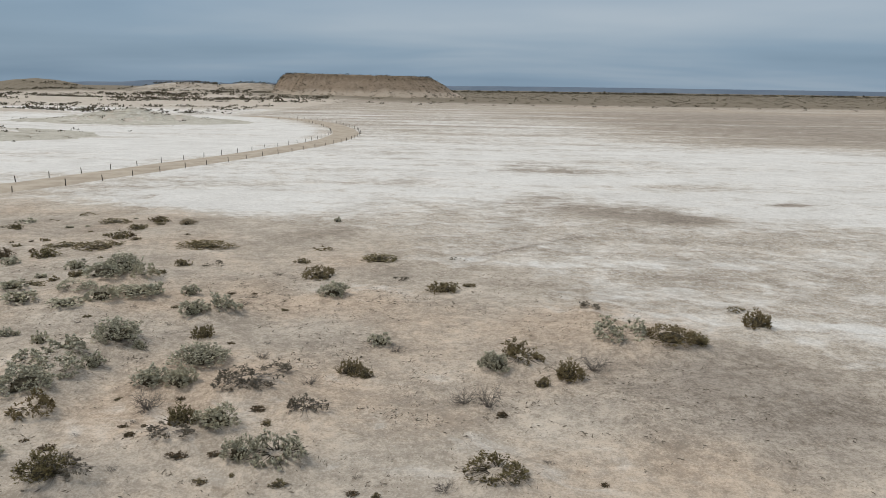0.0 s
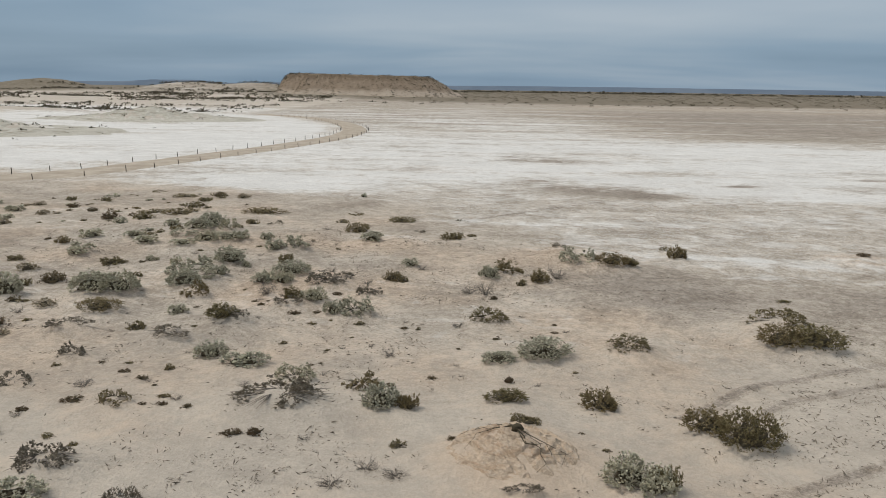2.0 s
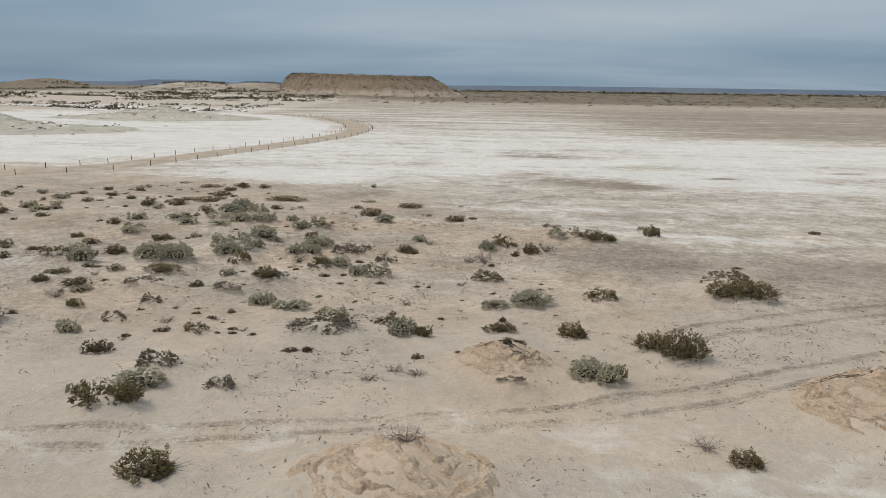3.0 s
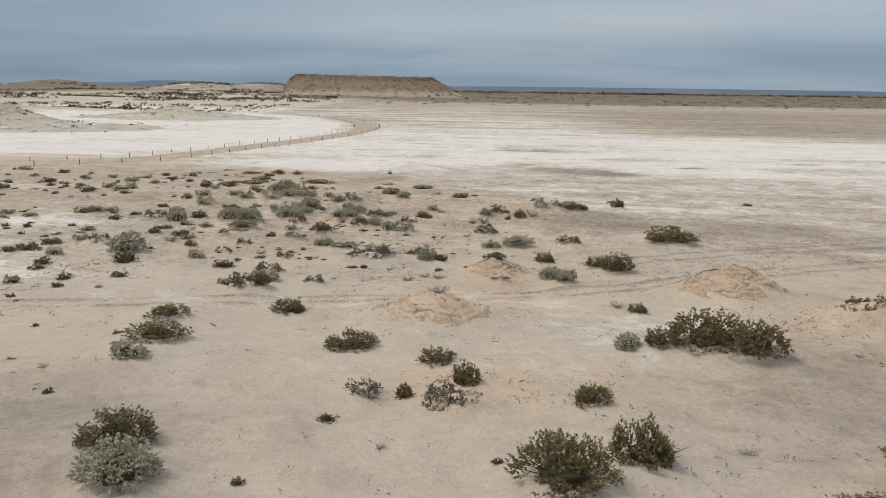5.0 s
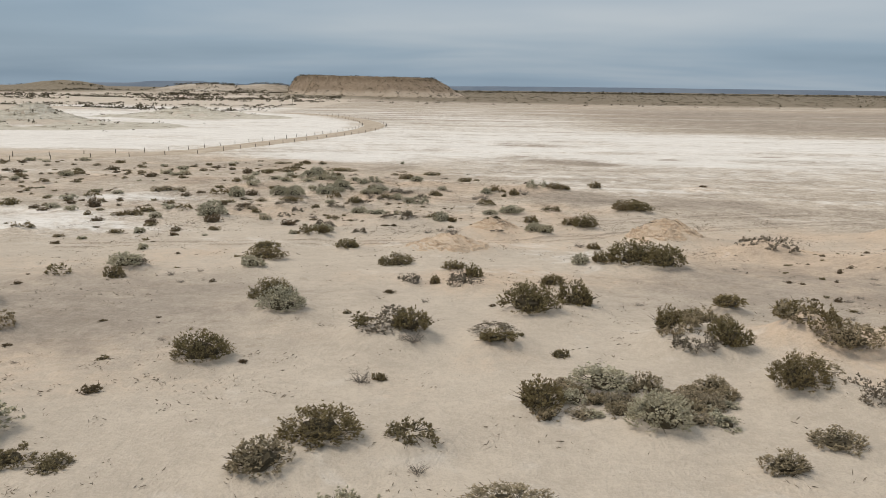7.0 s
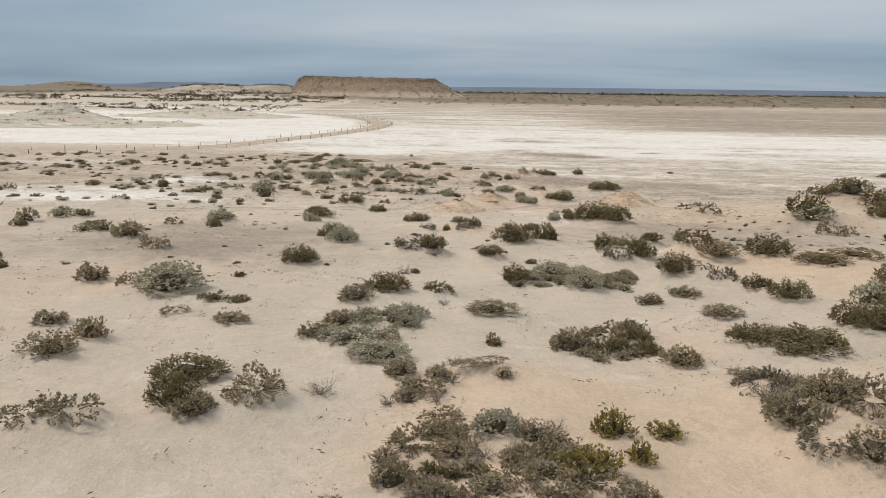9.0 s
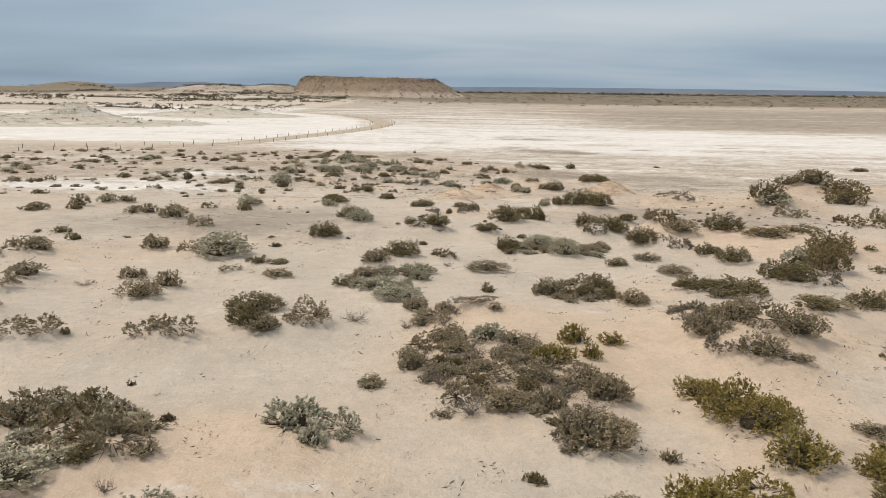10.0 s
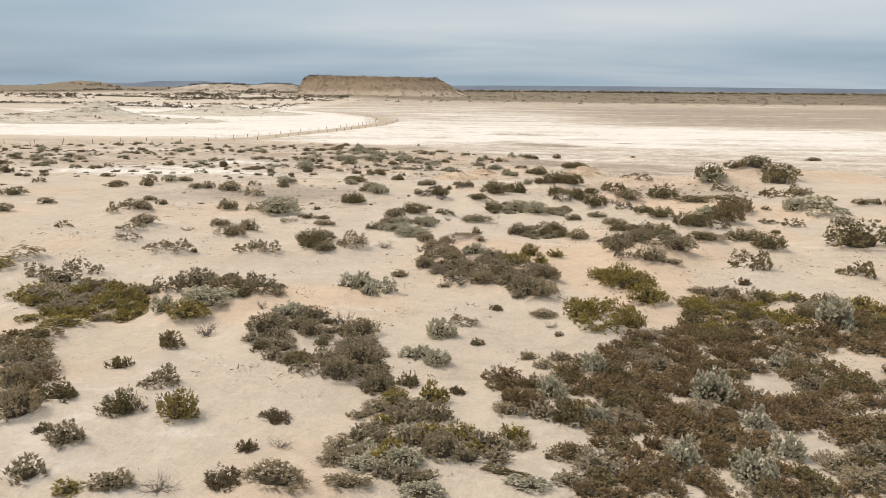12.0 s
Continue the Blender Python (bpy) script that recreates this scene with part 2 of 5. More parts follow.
def bump(x, y, cx, cy, rx, ry, h, power=1.0):
    return h * np.exp(-(((x - cx) / rx) ** 2 + ((y - cy) / ry) ** 2) ** power)


# low eroded sand cones and dunes: x, y, radius across, radius along, height, sharpness
CONES = [
    (14.4, 0.6, 2.3, 2.1, 2.0, 0.75), (-2.3, -4.8, 2.4, 2.0, 1.4, 0.75), (1.6, 5.6, 1.7, 1.5, 1.2, 0.75),
    (20.6, -4.2, 3.2, 2.0, 0.45, 0.9), (13.0, -25.5, 2.4, 2.0, 0.55, 1.0), (19.0, -26.5, 2.4, 2.0, 0.5, 1.0),
    (9.5, -50.5, 4.2, 3.2, 0.55, 1.0), (28.5, -10.0, 4.5, 3.2, 1.5, 1.0), (36.0, 1.0, 6.0, 3.2, 1.5, 1.0),
    (23.0, -32.0, 5.0, 3.0, 0.8, 1.0), (-11.0, -61.5, 4.5, 3.0, 0.35, 1.0), (-0.5, -52.0, 4.0, 5.0, 0.4, 1.0),
    (48.0, 3.0, 7.0, 3.5, 1.3, 1.0), (29.6, 36.0, 2.6, 2.2, 0.5, 0.9),
]
# hills and mounds out on the pan and beyond it
HILLS = [
    (-112.0, 265.0, 22.0, 13.0, 4.2, 1.0), (-145.0, 182.0, 32.0, 17.0, 3.0, 1.0), (-139.0, 188.0, 9.0, 8.0, 4.6, 0.7),
    (-205.0, 215.0, 30.0, 25.0, 3.4, 1.0), (-240.0, 330.0, 60.0, 18.0, 3.0, 1.0),
    (-478.0, 900.0, 60.0, 60.0, 11.0, 1.5), (-640.0, 900.0, 130.0, 60.0, 11.5, 1.4), (-300.0, 880.0, 75.0, 40.0, 10.5, 1.4),
    (-210.0, 900.0, 55.0, 40.0, 9.0, 1.3), (-420.0, 820.0, 190.0, 90.0, 6.0, 1.0), (-420.0, 600.0, 160.0, 30.0, 3.2, 1.0), (-110.0, 800.0, 190.0, 130.0, 4.4, 1.0),
]


def lie(x, y):
    """The smooth lie of the ground."""
    z = np.interp(y, [-130, -75, -45, -25, -5, 15, 50, 80, 220, 5000], [0.25, 0.25, 0.05, -0.15, -1.0, -1.85, -2.05, -2.3, -3.3, -3.3])
    sandy = dune(x, y)
    z = z + sandy * (0.28 * fbm(x, y, 9.0, 3) + 0.10 * fbm(x, y, 2.3, 11, 3))
    worn = 1 + 0.3 * fbm(x, y, 1.6, 37, 3)
    for cx, cy, rx, ry, h, p in CONES:
        z = z + bump(x, y, cx, cy, rx, ry, h, p) * worn
    for cx, cy, rx, ry, h, p in HILLS:
        z = z + bump(x, y, cx, cy, rx, ry, h, p) * (1 + 0.35 * fbm(x, y, rx * 0.5, 29, 4))
    return z


def dune(x, y):
    """1 on the sandy rise with shrubs, 0 on the bare pan."""
    edge = np.interp(x, [-90, -60, -35, -22, -8, 5, 18, 30, 60], [95, 92, 85, 75, 66, 52, 28, 14, 10])
    return ramp(edge + 4 * fbm(x, y, 14.0, 41, 3) - y, -4, 14)


# ---- ground: one sheet to the horizon ----
def spaced(fine_from, fine_to, step, low, high, grow):
    v = list(np.arange(fine_from, fine_to, step))
    s = step
    while v[-1] < high:
        s *= grow
        v.append(v[-1] + s)
    s = step
    while v[0] > low:
        s *= grow
        v.insert(0, v[0] - s)
    return np.array(v)


ROAD_X = [-200.0, -130.0, -98.0, -79.0, -66.0, -57.5, -51.3, -48.6, -44.0, -38.2, -33.6, -29.6, -27.6, -28.4, -34.5, -46.0, -58.0, -85.0]
ROAD_Y = [20.0, 45.0, 57.0, 66.0, 73.0, 79.5, 87.0, 96.0, 112.0, 131.0, 150.0, 168.0, 188.0, 214.0, 243.0, 276.0, 298.0, 326.0]


def road_line(count):
    """Points along the road's middle, evenly spaced, and their sideways directions."""
    p = np.stack([ROAD_X, ROAD_Y], 1)
    for _ in range(4):
        q = np.empty((2 * len(p) - 2, 2))
        q[0::2], q[1::2] = 0.75 * p[:-1] + 0.25 * p[1:], 0.25 * p[:-1] + 0.75 * p[1:]
        p = np.vstack([p[:1], q, p[-1:]])
    d = np.r_[0, np.cumsum(np.hypot(*np.diff(p, axis=0).T))]
    s = np.linspace(0, d[-1], count)
    p = np.stack([np.interp(s, d, p[:, 0]), np.interp(s, d, p[:, 1])], 1)
    t = np.gradient(p, axis=0)
    t /= np.hypot(*t.T)[:, None]
    return p, np.stack([t[:, 1], -t[:, 0]], 1), d[-1]


def soil(x, y):
    """Shares of salt, damp, warm sand and scrub."""
    sand = dune(x, y)
    pan = 1 - sand
    roadside = np.interp(y, ROAD_Y, ROAD_X)
    salt = np.interp(y, [20, 45, 62, 76, 150, 185, 215, 300, 420, 560], [0.36, 0.38, 0.42, 0.68, 0.76, 0.56, 0.36, 0.38, 0.28, 0.0])
    salt = salt - 0.5 * ramp(x, 30, 130) * ramp(y, 130, 200) - 0.10 * ramp(x, 5, 40) * ramp(y, 60, 20)
    left = ramp(roadside - x, 2, 14) * ramp(y, 70, 95)
    salt = np.maximum(salt, left * np.interp(y, [80, 110, 300, 345, 400, 450], [0.6, 0.9, 0.85, 0.6, 0.7, 0.0]))
    salt = salt * pan * (1 + 0.35 * fbm(x, y, 26.0, 51))
    damp = pan * np.interp(y, [0, 30, 60, 90, 180, 230, 420, 640], [0.38, 0.32, 0.24, 0.16, 0.22, 0.40, 0.42, 0.50])
    damp = damp + 0.40 * pan * ramp(x, 35, 120) * ramp(y, 140, 210) * ramp(y, 520, 380) - 0.6 * left
    # the last two are part damp sand, part shading put into the colour
    for cx, cy, rx, ry, h in ((17, 75, 8, 7, 0.42), (11, 84, 6, 5, 0.4), (24, 70, 6, 4, 0.4), (15, 119, 7, 7, 0.6), (20, 112, 6, 4, 0.4), (-4, 98, 9, 7, 0.35), (0, 124, 10, 6, 0.3), (39, 81, 3, 1.5, 0.9), (60, 90, 4, 1.5, 0.6), (13, 27, 6, 6, 0.4), (26, 24, 8, 5, 0.4), (18, -14, 11, 10, 0.6), (-20, -21, 10, 8, 0.45)):
        b = bump(x, y, cx, cy, rx, ry, 1, 1.3) * (1 + 0.6 * fbm(x, y, 5.0, 61))
        damp, salt = damp + h * b, salt - 0.8 * h * b
    inlet = bump(x, y, -43, 8, 14, 9, 1) + bump(x, y, -36, 24, 10, 5, 0.7)
    salt = salt + 0.75 * inlet * sand
    mounds = sum(bump(x, y, cx, cy, 1.1 * rx, 1.1 * ry, 1) for cx, cy, rx, ry, h, p in HILLS[:5])
    salt, damp = salt * (1 - 0.9 * np.clip(mounds, 0, 1)) - 0.7 * np.clip(mounds, 0, 1), damp + 0.55 * np.clip(mounds, 0, 1) + 0.5 * ramp(y, 640, 800) * ramp(x, -60, -200) * pan
    warm = sand * (0.21 + 0.12 * ramp(y, 10, -30) + 0.10 * ramp(y, -5, 15) + 0.75 * fbm(x, y, 7.0, 71)) - 0.4 * inlet
    for cx, cy, rx, ry, h, p in CONES:
        warm = warm + 1.0 * bump(x, y, cx, cy, rx * 1.2, ry * 1.2, 1)
    warm = warm + bump(x, y, -4, 100, 12, 9, 0.7) + bump(x, y, 2, 122, 14, 7, 0.6) + pan * ramp(x, 30, 90) * ramp(y, 150, 260) * (0.35 + 0.6 * fbm(x, y * 4, 60, 97))
    damp = damp + sand * (0.16 + 0.22 * ramp(y, 0, 30))
    for cx, cy, rx, ry, h in ((9.5, 36.5, 6, 4, 0.7), (-13, 39, 7, 2.5, 0.6), (-11, 26, 3, 4, 0.6), (-6, 40, 3, 2.5, 0.5), (-22, -30, 8, 6, 0.3)):
        warm = warm + h * bump(x, y, cx, cy, rx, ry, 1)
    far = ramp(y, 560, 760) * ramp(x, -260, -60) + 1.1 * ramp(y, 740, 850) * ramp(x, -340, -420) * (1 + 0.5 * fbm(x, y, 30, 93)) + 0.55 * np.clip(mounds, 0, 1) + 0.5 * ramp(y, 640, 800) * ramp(x, -60, -200) + 0.25 * ramp(y, 430, 560) * ramp(x, -100, 0)
    return np.stack([np.clip(salt, -1, 1), np.clip(damp, 0, 1), np.clip(warm, 0, 1), np.clip(far, 0, 1)], -1)


HUMMOCKS = []


def height_at(x, y):
    return float(height_fast(np.array([x]), np.array([y]))[0])


def build_ground():
    gx = spaced(-20, 22, 0.36, -5200, 5200, 1.058)
    gy = spaced(-80, 30, 0.36, -420, 4990, 1.034)
    x, y = np.meshgrid(gx, gy)
    z = lie(x, y)
    for cx, cy, rx, ry, h in HUMMOCKS:
        i0, i1 = np.searchsorted(gx, (cx - 3 * rx, cx + 3 * rx))
        j0, j1 = np.searchsorted(gy, (cy - 3 * ry, cy + 3 * ry))
        s = np.s_[j0:j1, i0:i1]
        z[s] += bump(x[s], y[s], cx, cy, rx, ry, h)
    ny, nx = x.shape
    k = np.arange(nx * ny).reshape(ny, nx)
    quads = np.stack([k[:-1, :-1], k[:-1, 1:], k[1:, 1:], k[1:, :-1]], -1).reshape(-1, 4)
    me = bpy.data.meshes.new("ground")
    me.vertices.add(nx * ny)
    me.vertices.foreach_set("co", np.stack([x, y, z], -1).astype(np.float32).ravel())
    me.loops.add(quads.size)
    me.loops.foreach_set("vertex_index", quads.astype(np.int32).ravel())
    me.polygons.add(len(quads))
    me.polygons.foreach_set("loop_start", np.arange(0, quads.size, 4, dtype=np.int32))
    me.update(calc_edges=True)
    a = me.attributes.new("soil", "FLOAT_COLOR", "POINT")
    a.data.foreach_set("color", soil(x, y).astype(np.float32).ravel())
    me.materials.append(M_GROUND)
    me.shade_smooth()
    return tagged(new("ground", me), "pale desert sand with white salt crust and damp patches", "ground", kind="structure")


def ribbon(name, p, side, offsets, lifts, material, label, category):
    """A strip laid over the ground along p, with a cross profile."""
    verts, faces, n = [], [], len(offsets)
    for a, s in zip(p, side):
        for o, up in zip(offsets, lifts):
            x, y = a + s * o
            verts.append((x, y, 0.0))
    v = np.array(verts)
    v[:, 2] = height_fast(v[:, 0], v[:, 1]) + np.tile(lifts, len(p))
    for i in range(len(p) - 1):
        for j in range(n - 1):
            k = i * n + j
            faces.append((k, k + 1, k + n + 1, k + n))
    ob = new(name, mesh_of(name, v, faces, material, True))
    if material is M_GROUND:
        share = soil(v[:, 0], v[:, 1])
        share[:, 1] += 0.12 + 0.30 * np.tile(np.abs(offsets) < 0.2, len(p)) * ramp(fbm(v[:, 0], v[:, 1], 2.5, 79), -0.6, 0.2)
        a = ob.data.attributes.new("soil", "FLOAT_COLOR", "POINT")
        a.data.foreach_set("color", np.clip(share, -1, 1).astype(np.float32).ravel())
    return tagged(ob, label, category, kind="structure")


def build_road():
    p, side, length = road_line(260)
    wob = 0.35 * fbm(p[:, 0], p[:, 1], 9.0, 91)
    ribbon("road", p + side * wob[:, None], side, (-4.2, -3.4, -2.2, -0.8, 0.8, 2.2, 3.4, 4.2), (-0.12, 0.10, 0.13, 0.17, 0.17, 0.13, 0.10, -0.12), M_ROAD, "tan graded dirt road curving over the salt pan", "road")
    # timber marker posts along both edges
    post = new("marker_post", post_mesh())
    tagged(post, "short dark weathered timber post beside the road", "post", "marker posts along the road")
    q, s, length = road_line(int(length / 5.7))
    for i, (a, b) in enumerate(zip(q, s)):
        if a[0] < -135 or a[1] > 312:
            continue
        for off in (-4.3, 4.3):
            x, y = a + b * (off + random.uniform(-0.12, 0.12))
            m = pose(x, y, height_at(x, y) - 0.06, random.uniform(-4, 4), random.uniform(-4, 4), random.uniform(0, 360)) @ Matrix.Diagonal((1, 1, random.uniform(0.9, 1.12), 1))
            copy_thing(post, m)
    bpy.data.objects.remove(post)


def post_mesh():
    bm = bmesh.new()
    bmesh.ops.create_cone(bm, cap_ends=True, segments=8, radius1=0.060, radius2=0.052, depth=0.9, matrix=Matrix.Translation((0, 0, 0.45)))
    top = [e for e in bm.edges if all(v.co.z > 0.8 for v in e.verts)]
    bmesh.ops.bevel(bm, geom=top, offset=0.02, segments=2, affect="EDGES")
    me = bpy.data.meshes.new("marker_post")
    bm.to_mesh(me)
    bm.free()
    me.materials.append(M_POST)
    return me


def build_tracks():
    """Old wheel tracks that cross the sand."""
    for xs, ys in (
        ([-30, -16.3, -6.85, 0, 4.4, 10, 16, 20.3, 30, 46], [-3.9, -1.8, -0.5, 0.7, 1.7, 3.9, 6.6, 8.5, 12.2, 17.5]),
        ([-30, -15.5, -6.6, 0, 4.4, 9, 16, 18.7, 30, 46], [-5.3, -3.1, -1.5, -0.6, 0.3, 1.6, 4.6, 5.9, 10.5, 15.8]),
        ([1.8, 10, 22.3, 41.5, 60], [51.5, 59.4, 69.0, 84.3, 98.0]),
        ([8, 12, 20, 34], [9.0, 12.4, 15.6, 19.5]),
        ([9, 13, 21, 35], [7.6, 11.0, 14.1, 18.0]),
    ):
        x = np.linspace(xs[0], xs[-1], 420)
        y = np.interp(x, xs, ys)
        for _ in range(90):
            y[1:-1] = 0.25 * y[:-2] + 0.5 * y[1:-1] + 0.25 * y[2:]
        y = y + 0.06 * fbm(x, y, 3.0, 77)
        p = np.stack([x, y], 1)
        t = np.gradient(p, axis=0)
        t /= np.hypot(*t.T)[:, None]
        side = np.stack([t[:, 1], -t[:, 0]], 1)
        ribbon("wheel_track", p, side, (-0.42, -0.24, -0.13, 0.13, 0.24, 0.42), (-0.03, 0.05, 0.006, 0.006, 0.05, -0.03), M_GROUND, "shallow wheel track pressed into the sand", "track")


def build_mounds():
    """Crusty worn mounds with ledges and gullies, laid over the swell of the ground."""
    for k, (cx, cy, rx, ry, h, p) in enumerate([CONES[0], CONES[1], CONES[2], CONES[3], CONES[6], HILLS[0], HILLS[1], HILLS[2]]):
        clay = k > 4
        nu, nr, s = 120, 52, (2.2 if clay else 1.45)
        a, r = np.meshgrid(np.linspace(0, 2 * math.pi, nu, endpoint=False), np.linspace(0.0, 1.0, nr))
        wide = 1 + 0.12 * fbm(3 * np.cos(a) + k, 3 * np.sin(a), 1.0, 13)
        x, y = cx + s * rx * r * wide * np.cos(a), cy + s * ry * r * wide * np.sin(a)
        z = lie(x, y)
        rise = h * np.exp(-((s * r) ** 2) ** p)
        step = h * 0.16
        level = (rise + 1.5 * step * fbm(x, y, 0.5 * rx, 15)) / step
        ledge = step * (np.floor(level) + ramp(level - np.floor(level), 0.62, 1.0) - level + 0.25)
        gully = np.abs(fbm(x + 0.6 * (y - cy), y * 0.35, 0.22 * rx, 19, 3))
        fade = ramp(r, 1.0, 0.75)
        worn = ramp(fbm(x, y, 0.7 * rx, 23, 3), -0.1, 0.45)
        z = z + fade * ((0.35 + 1.1 * worn) * ledge * ramp(rise, 0.15 * h, 0.5 * h) - 0.30 * h * gully * ramp(rise, 0.0, 0.3 * h) + 0.05 * h * fbm(x, y, 0.14 * rx, 21, 4) + 0.10 * h) - (0.12 if not clay else 0.5) * (1 - fade)
        v = np.stack([x, y, z], -1).reshape(-1, 3)
        i = np.arange(nr * nu).reshape(nr, nu)
        j = np.roll(i, -1, 1)
        f = np.stack([i[:-1], i[1:], j[1:], j[:-1]], -1).reshape(-1, 4)
        if clay:
            tagged(new("clay_mound", mesh_of("clay_mound", v, f, M_CLAY, False)), "pale grey-green eroded clay mound on the salt pan", "mound")
        else:
            tagged(new("sand_mound", mesh_of("sand_mound", v, f, M_CRUST, False)), "crusty peach sand mound with worn ledges", "mound")


MESA_PROFILE = [(0.0, 1.0), (0.5, 1.0), (0.9, 1.0), (0.96, 0.985), (1.0, 0.94), (1.03, 0.88), (1.16, 0.66), (1.30, 0.38), (1.44, 0.15), (1.58, 0.03), (1.75, -0.06)]


def mesa_point(a, r):
    """A place on the mesa, by its bearing and its share of the top's radius."""
    ca, sa = np.cos(a), np.sin(a)
    h = np.interp(r, [q[0] for q in MESA_PROFILE], [q[1] for q in MESA_PROFILE])
    slope = ramp(r, 0.98, 1.12) * ramp(r, 1.75, 1.5)
    rag = 1 + 0.055 * fbm(5 * ca + 9, 5 * sa, 1.0, 5) + slope * (0.016 * np.abs(fbm(18 * ca, 18 * sa + r, 1.0, 15)) + 0.008 * fbm(30 * ca, 30 * sa + 9 * r, 1.0, 25))
    rx = np.where(r > 1, 1 + (r - 1) * (0.62 + 0.28 * ca), r)
    x = -98 + 82 * np.sign(ca) * np.abs(ca) ** 0.7 * rx * rag
    y = 840 + 58 * np.sign(sa) * np.abs(sa) ** 0.7 * r * rag
    z = -3.4 + (25.4 - 0.012 * (x + 98)) * h + np.where(h > 0.95, 0.9, 0.4 * (h > 0.02)) * fbm(x, y, 7, 7)
    return x, y, z


def build_mesa():
    """A flat-topped hill with a worn rim and a gullied foot."""
    nu = 420
    mesa = tagged(new("mesa"), "flat-topped brown mesa with gullied pale foot", "hill")
    a = np.linspace(0, 2 * math.pi, nu, endpoint=False)
    for name, radii in (("plateau", np.linspace(0.0, 0.985, 14)), ("slope", np.linspace(0.985, 1.75, 46))):
        verts, faces = [], []
        for k, r in enumerate(radii):
            verts += list(zip(*mesa_point(a, np.full(nu, r))))
        for k in range(len(radii) - 1):
            for i in range(nu):
                j = (i + 1) % nu
                faces.append((k * nu + i, (k + 1) * nu + i, (k + 1) * nu + j, k * nu + j))
        part(name, mesh_of(name, verts, faces, M_ROCK, True), mesa)


def build_far():
    """The long low escarpment at the edge of the plain, with haze painted into its colour."""
    for name, x0, x1, y, tops, label in (
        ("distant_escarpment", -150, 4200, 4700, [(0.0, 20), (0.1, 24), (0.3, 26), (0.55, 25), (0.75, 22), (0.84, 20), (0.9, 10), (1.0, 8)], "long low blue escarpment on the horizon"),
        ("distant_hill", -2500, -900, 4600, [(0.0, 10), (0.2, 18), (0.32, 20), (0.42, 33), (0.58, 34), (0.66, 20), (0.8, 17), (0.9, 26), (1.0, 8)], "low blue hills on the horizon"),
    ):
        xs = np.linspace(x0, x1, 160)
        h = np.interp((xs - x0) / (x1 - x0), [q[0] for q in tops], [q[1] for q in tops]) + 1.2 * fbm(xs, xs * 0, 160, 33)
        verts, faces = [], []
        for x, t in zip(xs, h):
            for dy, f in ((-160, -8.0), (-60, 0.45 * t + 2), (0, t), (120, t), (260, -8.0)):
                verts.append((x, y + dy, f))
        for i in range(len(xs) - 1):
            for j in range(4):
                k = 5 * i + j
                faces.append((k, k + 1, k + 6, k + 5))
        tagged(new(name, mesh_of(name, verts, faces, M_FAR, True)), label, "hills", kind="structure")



# ---- shrubs ----
def unit(v):
    return v / np.maximum(np.linalg.norm(v, axis=-1, keepdims=True), 1e-6)


def leaf_quads(base, way, length, width, rng, blunt=False):
    """One small pointed leaf at every base, along every way."""
    n = len(base)
    across = unit(np.cross(way, unit(rng.normal(size=(n, 3)))))
    fold = unit(np.cross(way, across))
    ln = length * rng.uniform(0.6, 1.3, (n, 1))
    wd = width * rng.uniform(0.7, 1.25, (n, 1))
    mid = base + way * ln * 0.5 + fold * wd * 0.15
    if blunt:
        v = np.stack([base, mid - across * wd * 0.5, base + way * ln, mid + across * wd * 0.5], 1).reshape(-1, 3)
        return v, np.arange(4 * n).reshape(n, 4)
    v = np.stack([base - across * wd * 0.5, base + across * wd * 0.5, base + way * ln], 1).reshape(-1, 3)
    return v, np.arange(3 * n).reshape(n, 3)


def rods(a, b, ra, rb):
    """Thin three-sided tapered rods from a to b."""
    n = len(a)
    d = unit(b - a)
    u = unit(np.cross(d, np.array([0.31, 0.17, 0.93])))
    w = np.cross(d, u)
    rings = []
    for p, r in ((a, ra), (b, rb)):
        for k in range(3):
            t = 2 * math.pi * k / 3
            rings.append(p + (u * math.cos(t) + w * math.sin(t)) * np.reshape(r, (-1, 1)))
    v = np.stack(rings, 1).reshape(-1, 3)
    i = 6 * np.arange(n)[:, None]
    f = np.concatenate([i + np.array([[k, (k + 1) % 3, 3 + (k + 1) % 3, 3 + k]]) for k in range(3)])
    return v, f


def tube(p, r, sides=6):
    """One closed tapered tube along the points p with the radii r."""
    t = unit(np.gradient(p, axis=0))
    u = unit(np.cross(t, np.array([0.31, 0.17, 0.93])))
    w = np.cross(t, u)
    a = np.linspace(0, 2 * math.pi, sides, endpoint=False)
    v = (p[:, None] + r[:, None, None] * (u[:, None] * np.cos(a)[None, :, None] + w[:, None] * np.sin(a)[None, :, None])).reshape(-1, 3)
    f = [(k * sides + i, k * sides + (i + 1) % sides, (k + 1) * sides + (i + 1) % sides, (k + 1) * sides + i) for k in range(len(p) - 1) for i in range(sides)]
    return v, f + [tuple(range(sides))[::-1], tuple((len(p) - 1) * sides + i for i in range(sides))]


def lumpy(lumps, rng):
    """The outline of an uneven bush: how far it reaches in every direction."""
    lump = unit(np.stack([rng.normal(size=lumps), rng.normal(size=lumps), rng.uniform(0.05, 1.0, lumps)], 1))
    size = rng.uniform(0.75, 1.12, lumps)
    k = rng.uniform(0, 50)

    def reach(u):
        near = u @ lump.T
        pick = near.argmax(1)
        r = 0.62 + 0.46 * size[pick] * ramp(near.max(1), 0.7, 0.97)
        r = r * (1.0 + 0.30 * fbm(2.6 * u[:, 0] + k, 2.6 * u[:, 1] - k, 1.0, 3))
        return r, lump[pick]

    return reach


